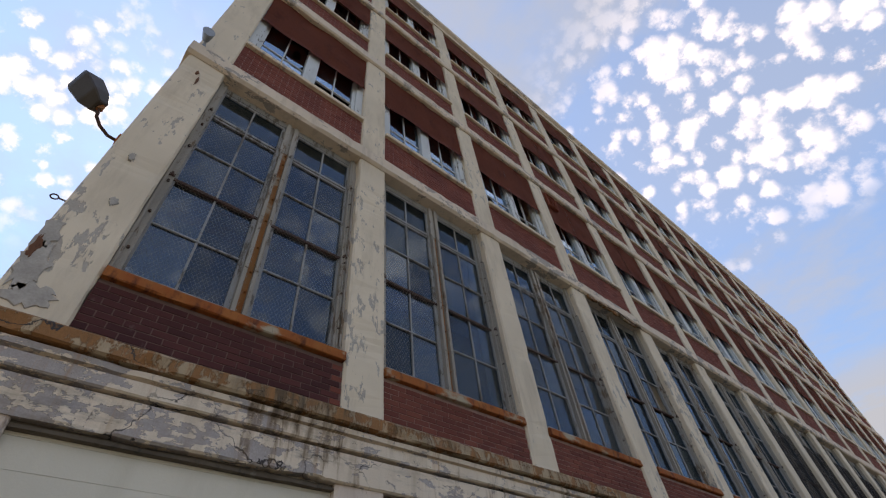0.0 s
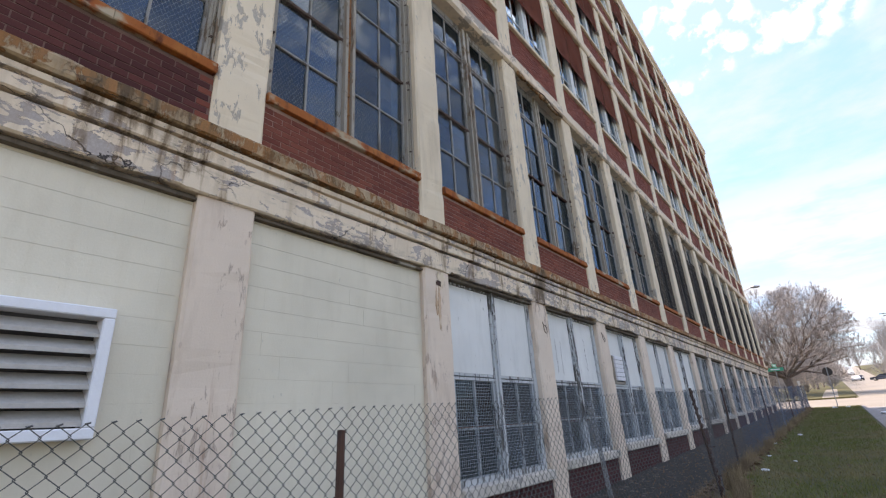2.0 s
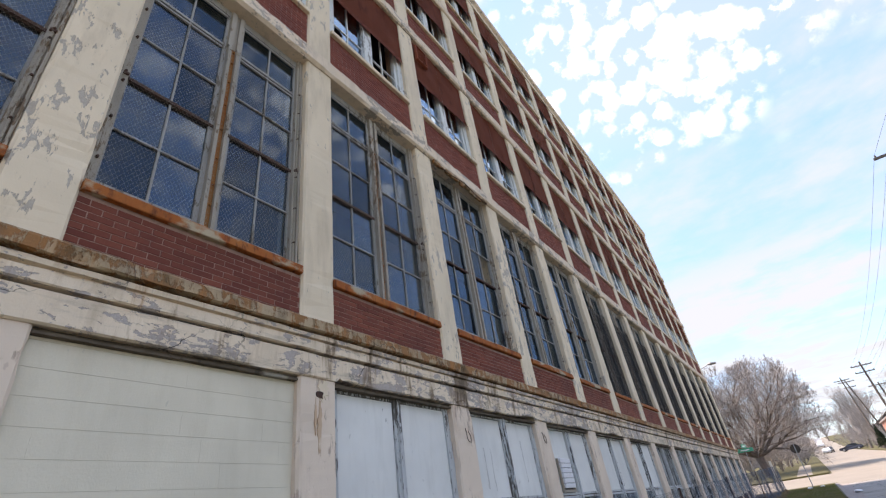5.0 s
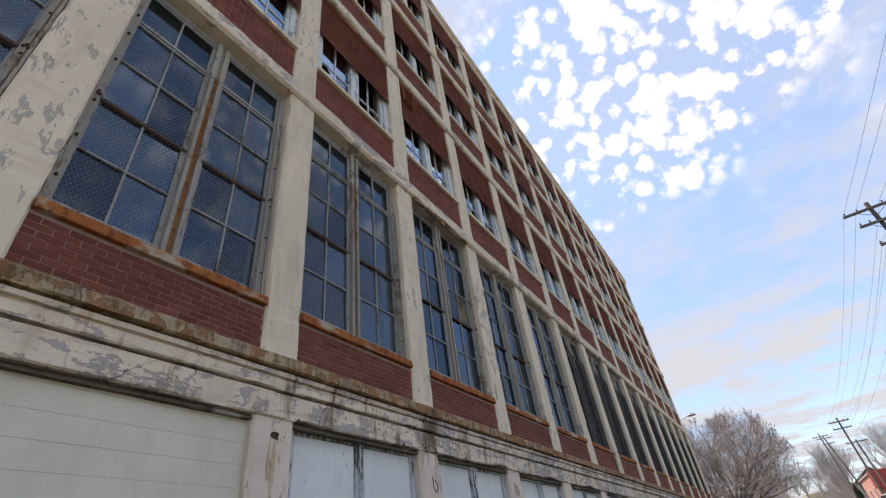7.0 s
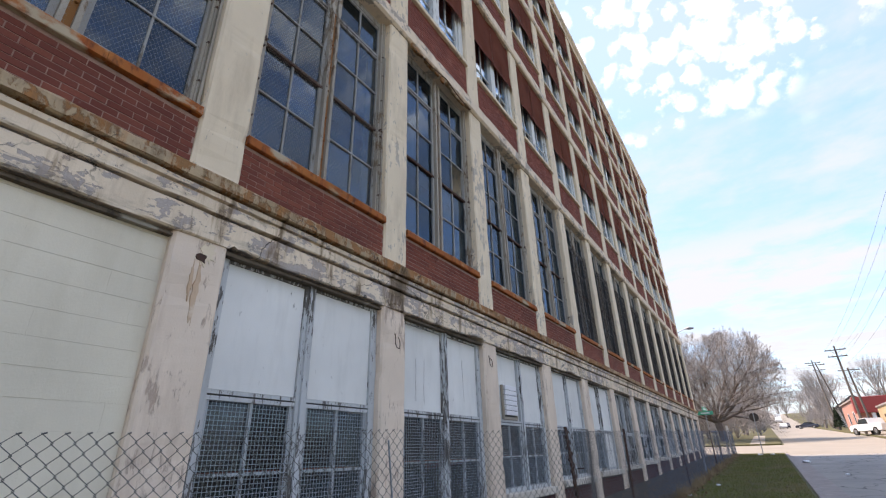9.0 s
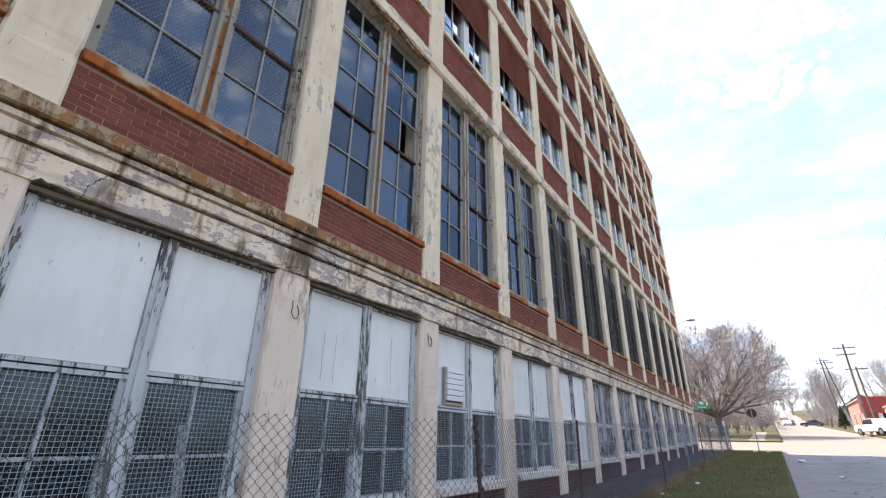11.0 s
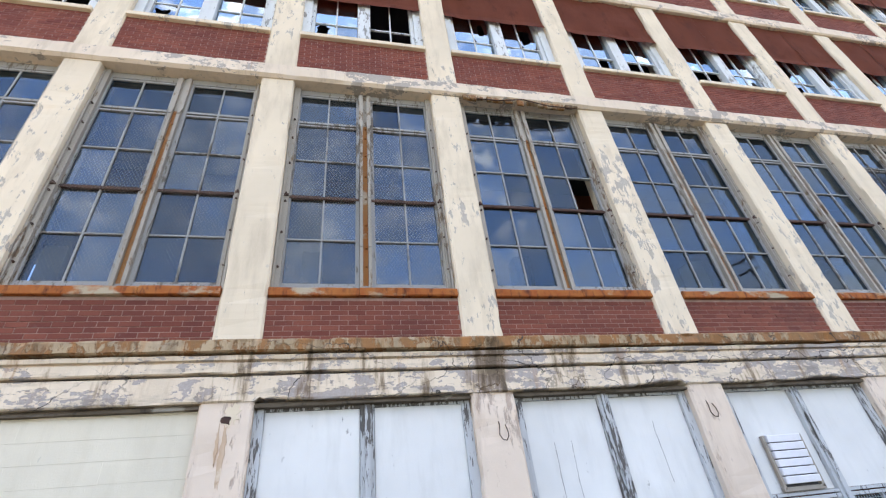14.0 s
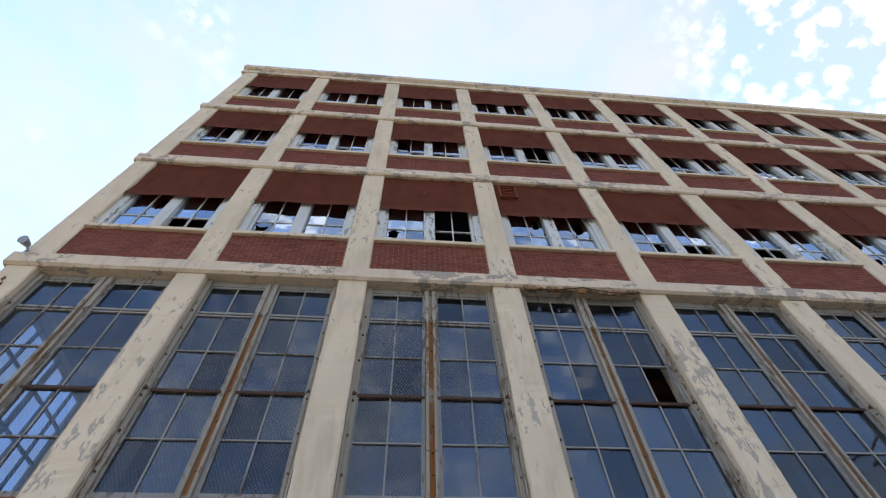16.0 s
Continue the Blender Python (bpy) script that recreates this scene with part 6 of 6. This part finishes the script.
def shops():
    # low tan building
    z0 = land(74)
    t = thing("tan_building", (12, 74, z0), "single-storey tan stucco building with small windows", "building")
    part("wall", bevelled(box(bmesh.new(), 0, 16, -8, 8, -2, 3.2), 0.03), M_TAN, t)
    part("roof", box(bmesh.new(), -0.12, 16.1, -8.1, 8.1, 3.2, 3.38), M_KERB, t, "flat roof edge")
    openings(t, ((-1.4, -0.3, 1.4, 2.5), (-4.6, -3.9, 1.0, 1.6)), (-0.03, 0.1), "dark window")
    part("door", box(bmesh.new(), -0.04, 0.1, 3.6, 4.9, -1.0, 2.3), M_POST, t, "dark brown door")
    part("lamp_box", bevelled(box(bmesh.new(), -0.3, 0.0, -3.0, -2.4, 2.3, 2.7), 0.03), M_KERB, t)
    # taller crenellated building nearer the crossing, with a stepped tower
    z1 = land(57)
    o = thing("crenellated_building", (14.2, 60, z1), "orange brick building with a stepped parapet and square tower", "building")
    part("wall", box(bmesh.new(), 0, 18, -5.5, 5.7, -1.5, 5.6), M_ORANGE, o)
    me = mesh_of("merlon", bevelled(box(bmesh.new(), 0, 0.5, -0.45, 0.45, 0, 0.9), 0.03))
    for k in range(7):
        link("merlon", me, M_ORANGE, o, "", (0, -4.9 + k * 1.6, 5.6))
    part("tower", bevelled(box(bmesh.new(), 0.8, 2.6, -4.6, -2.6, 5.6, 9.4), 0.04), M_ORANGE, o, "orange brick tower")
    part("tower", bevelled(box(bmesh.new(), 1.0, 2.2, -4.3, -3.0, 9.4, 12.2), 0.04), M_ORANGE, o, "upper stage of the tower")
    part("tower_cap", bevelled(box(bmesh.new(), 0.9, 2.3, -4.4, -2.9, 12.2, 12.5), 0.04), M_POST, o, "dark tower cap")
    part("window", box(bmesh.new(), 0.76, 0.9, -4.0, -3.2, 7.2, 8.4), M_CARGLASS, o, "dark tower window")
    # red-fronted shop
    z2 = land(98)
    r = thing("red_shop", (11.2, 98, z2), "salmon shop building with a bright red metal fascia", "building")
    part("wall", box(bmesh.new(), 0, 16, -6, 8, -2, 3.9), M_PINK, r)
    part("roof", box(bmesh.new(), -0.2, 16.2, -6.3, 8.2, 3.9, 4.1), M_KERB, r)
    part("fascia", bevelled(box(bmesh.new(), -0.25, 16.2, -7.2, -6.004, 2.1, 4.2), 0.04), M_REDR, r, "bright red metal fascia")
    part("shopfront", box(bmesh.new(), 2.0, 15, -6.1, -6.002, -0.4, 2.1), M_CARGLASS, r, "dark shop window")
    for k in range(4):
        part("pillar", box(bmesh.new(), 1.4 + k * 4.2, 1.8 + k * 4.2, -7.0, -6.6, -2, 2.3), M_LOUV, r, "white canopy pillar")
    openings(r, ((-3.5, -2.3, 1.0, 2.4), (2.0, 3.2, 1.0, 2.4)), (-0.03, 0.1), "dark window")


shops()


def house(x, y, w, d, h, wall, label):
    z = land(y)
    hs = thing("house", (x, y, z), label, "house", "houses up the street")
    part("wall", box(bmesh.new(), -w / 2, w / 2, -d / 2, d / 2, -2, h), wall, hs)
    bm = bmesh.new()
    e = 0.4
    v = [bm.verts.new(p) for p in ((-w / 2 - e, -d / 2 - e, h), (w / 2 + e, -d / 2 - e, h), (w / 2 + e, d / 2 + e, h), (-w / 2 - e, d / 2 + e, h), (0, -d / 2 - e, h + w * 0.36), (0, d / 2 + e, h + w * 0.36))]
    for q in ((0, 1, 4), (1, 2, 5, 4), (2, 3, 5), (3, 0, 4, 5), (3, 2, 1, 0)):
        bm.faces.new([v[k] for k in q])
    part("roof", bm, M_ROOF, hs, "dark shingle roof")
    for k in (-1, 1):
        wn = part("window", box(bmesh.new(), k * w * 0.25 - 0.5, k * w * 0.25 + 0.5, -d / 2 - 0.03, -d / 2 + 0.05, 1.0, 2.3), M_CARGLASS, hs, "dark window")
        part("sill", box(bmesh.new(), k * w * 0.25 - 0.6, k * w * 0.25 + 0.6, -d / 2 - 0.1, -d / 2, 0.9, 0.995), M_LOUV, wn)
    part("door", box(bmesh.new(), -0.45, 0.45, -d / 2 - 0.04, -d / 2 + 0.05, 0.0, 2.05), M_POST, hs, "brown door")


M_ROOF = plain("dark_shingles", (0.07, 0.06, 0.055), 0.95, 0, 0.3, 3)
house(-13, 135, 8, 9, 3.2, M_KERB, "grey house up the street behind bare trees")
house(18, 150, 9, 9, 3.2, M_BOARD, "pale house up the street")
house(-8, 175, 8, 9, 3.2, M_TAN, "tan house far up the street")

for k, (x, y, h, w, lv) in enumerate(((-2.6, 96, 10, 0.85, 5), (-8.5, 90, 9, 0.9, 5), (-1.5, 125, 9, 0.8, 5), (-6, 118, 11, 0.8, 5), (-14, 100, 12, 0.8, 5), (-1.0, 160, 10, 0.8, 4), (10.5, 132, 13, 0.75, 5), (13, 150, 13, 0.75, 5), (12, 175, 12, 0.75, 4), (-4, 200, 12, 0.8, 4),
                                     (20, 128, 14, 0.85, 5), (27, 122, 14, 0.85, 5), (34, 130, 15, 0.85, 5), (24, 145, 14, 0.8, 4), (16, 205, 12, 0.8, 4), (2, 262, 11, 0.8, 4), (9, 270, 12, 0.8, 4), (-9, 240, 12, 0.8, 4), (20, 250, 13, 0.8, 4), (-18, 150, 12, 0.8, 4), (-7, 82, 6, 0.9, 5), (-10, 86, 6.5, 0.9, 5), (-4, 92, 6, 0.9, 5), (-2, 108, 6, 0.9, 5), (-12, 94, 7, 0.9, 5), (-1.2, 140, 8, 0.9, 4), (-5, 150, 9, 0.9, 4), (-2.5, 180, 9, 0.9, 4), (10.8, 120, 8, 0.8, 5), (14, 190, 11, 0.8, 4), (6, 268, 10, 0.9, 4), (-2, 258, 10, 0.9, 4), (14, 262, 10, 0.9, 4))):
    bare_tree((x, y, land(y)), h, w, 20 + k, lv, "bare deciduous tree up the street" if y < 190 else "far bare tree on the crest of the hill", 0.12)


for k, (x, y, h) in enumerate(((-9.0, 80, 3.6), (-6.6, 80, 3.8), (-3.4, 81, 3.2), (-9.5, 84, 4.2), (-5.0, 86, 4.0), (-0.8, 92, 3.6), (-3.2, 98, 4.4), (11.2, 126, 4), (12.5, 135, 4.5), (10.9, 146, 4), (11.5, 160, 5), (13.5, 168, 5), (11, 182, 5), (12, 200, 6), (-0.5, 118, 4.5), (-0.6, 132, 4.5), (-1.5, 148, 5), (-1, 170, 5), (-1.5, 190, 6))):
    bare_tree((x, y, land(y)), h, 1.1, 60 + k, 5, "leafless brown shrub at the edge of the lawn", 0.03, 0.75)


def conifer(x, y, h):
    rnd = random.Random(9)
    c = thing("conifer", (x, y, land(y)), "small dark evergreen by the street", "tree")
    s = Soup()
    s.rod((0, 0, -0.2), (0, 0, h), 0.10, 0.02, 6)
    link("trunk", s.mesh("trunk"), M_BARK, c)
    s = Soup()
    for k in range(420):
        z = rnd.uniform(0.12, 1.0) ** 0.8 * h
        a = rnd.uniform(0, 6.28)
        r = (h - z) * 0.33 * rnd.uniform(0.6, 1.1) + 0.08
        s.rod((0, 0, z), (r * math.cos(a), r * math.sin(a), z - 0.25 * r), 0.05, 0.02, 3)
        s.rod((r * 0.5 * math.cos(a), r * 0.5 * math.sin(a), z - 0.1 * r), (r * math.cos(a + 0.3), r * math.sin(a + 0.3), z - 0.35 * r), 0.05, 0.02, 3)
    link("crown", s.mesh("crown"), M_NEEDLE, c)


M_NEEDLE = plain("needles", (0.02, 0.035, 0.015), 0.95, 0, 0.3, 3)
conifer(10.4, 108, 3.6)

utility_pole(9.95, 30, 14.4, 0.0, ((14.0, 1.2), (13.2, 0.9), (12.0, 0.7)))


def overhead_lines():
    for k, (dx, z) in enumerate(((-1.05, 14.25), (-0.5, 14.25), (0.5, 14.25), (1.05, 14.25), (-0.5, 12.2), (0.5, 12.2))):
        s = Soup()
        for (ya, za), (yb, zb) in (((-45, land(-45) + z), (30, land(30) + z)), ((30, land(30) + z), (80, land(80) + min(z - 4.1, 10.1)))):
            pts = []
            for q in range(13):
                t = q / 12
                pts.append((9.95 + dx, ya + (yb - ya) * t, za + (zb - za) * t - 4 * 0.9 * t * (1 - t)))
            s.path(pts, 0.007, 3)
        tagged(link("power_line", s.mesh("power_line"), M_TYRE), "black overhead power line along the street", "power line", "overhead lines")


overhead_lines()


def block_courses():
    """The painted blocks, each a piece of its own, their joints almost filled."""
    bl, bh, j, jv = 0.4004, 0.2005, 0.0025, 0.0
    full = mesh_of("block", box(bmesh.new(), -0.09, 0.0, 0, bl, 0, bh))
    rnd = random.Random(6)
    for wall, ya, yb in walls:
        for r in range(14):
            z = 0.768 + r * (bh + j)
            y = ya + 0.002 - (0.2 if r % 2 else 0)
            while y < yb - 0.02:
                a, b = max(y, ya + 0.002), min(y + bl, yb - 0.002)
                top = min(z + bh, GROUND_TOP - 0.002)
                if b - a > 0.04 and top - z > 0.05:
                    m = Matrix.LocRotScale((-0.081 + rnd.uniform(-0.0012, 0.0008), a, z), None, (1, (b - a) / bl, (top - z) / bh))
                    link("block", full, M_CMU, wall, "", m)
                y += bl + jv


block_courses()

masonry_bays()
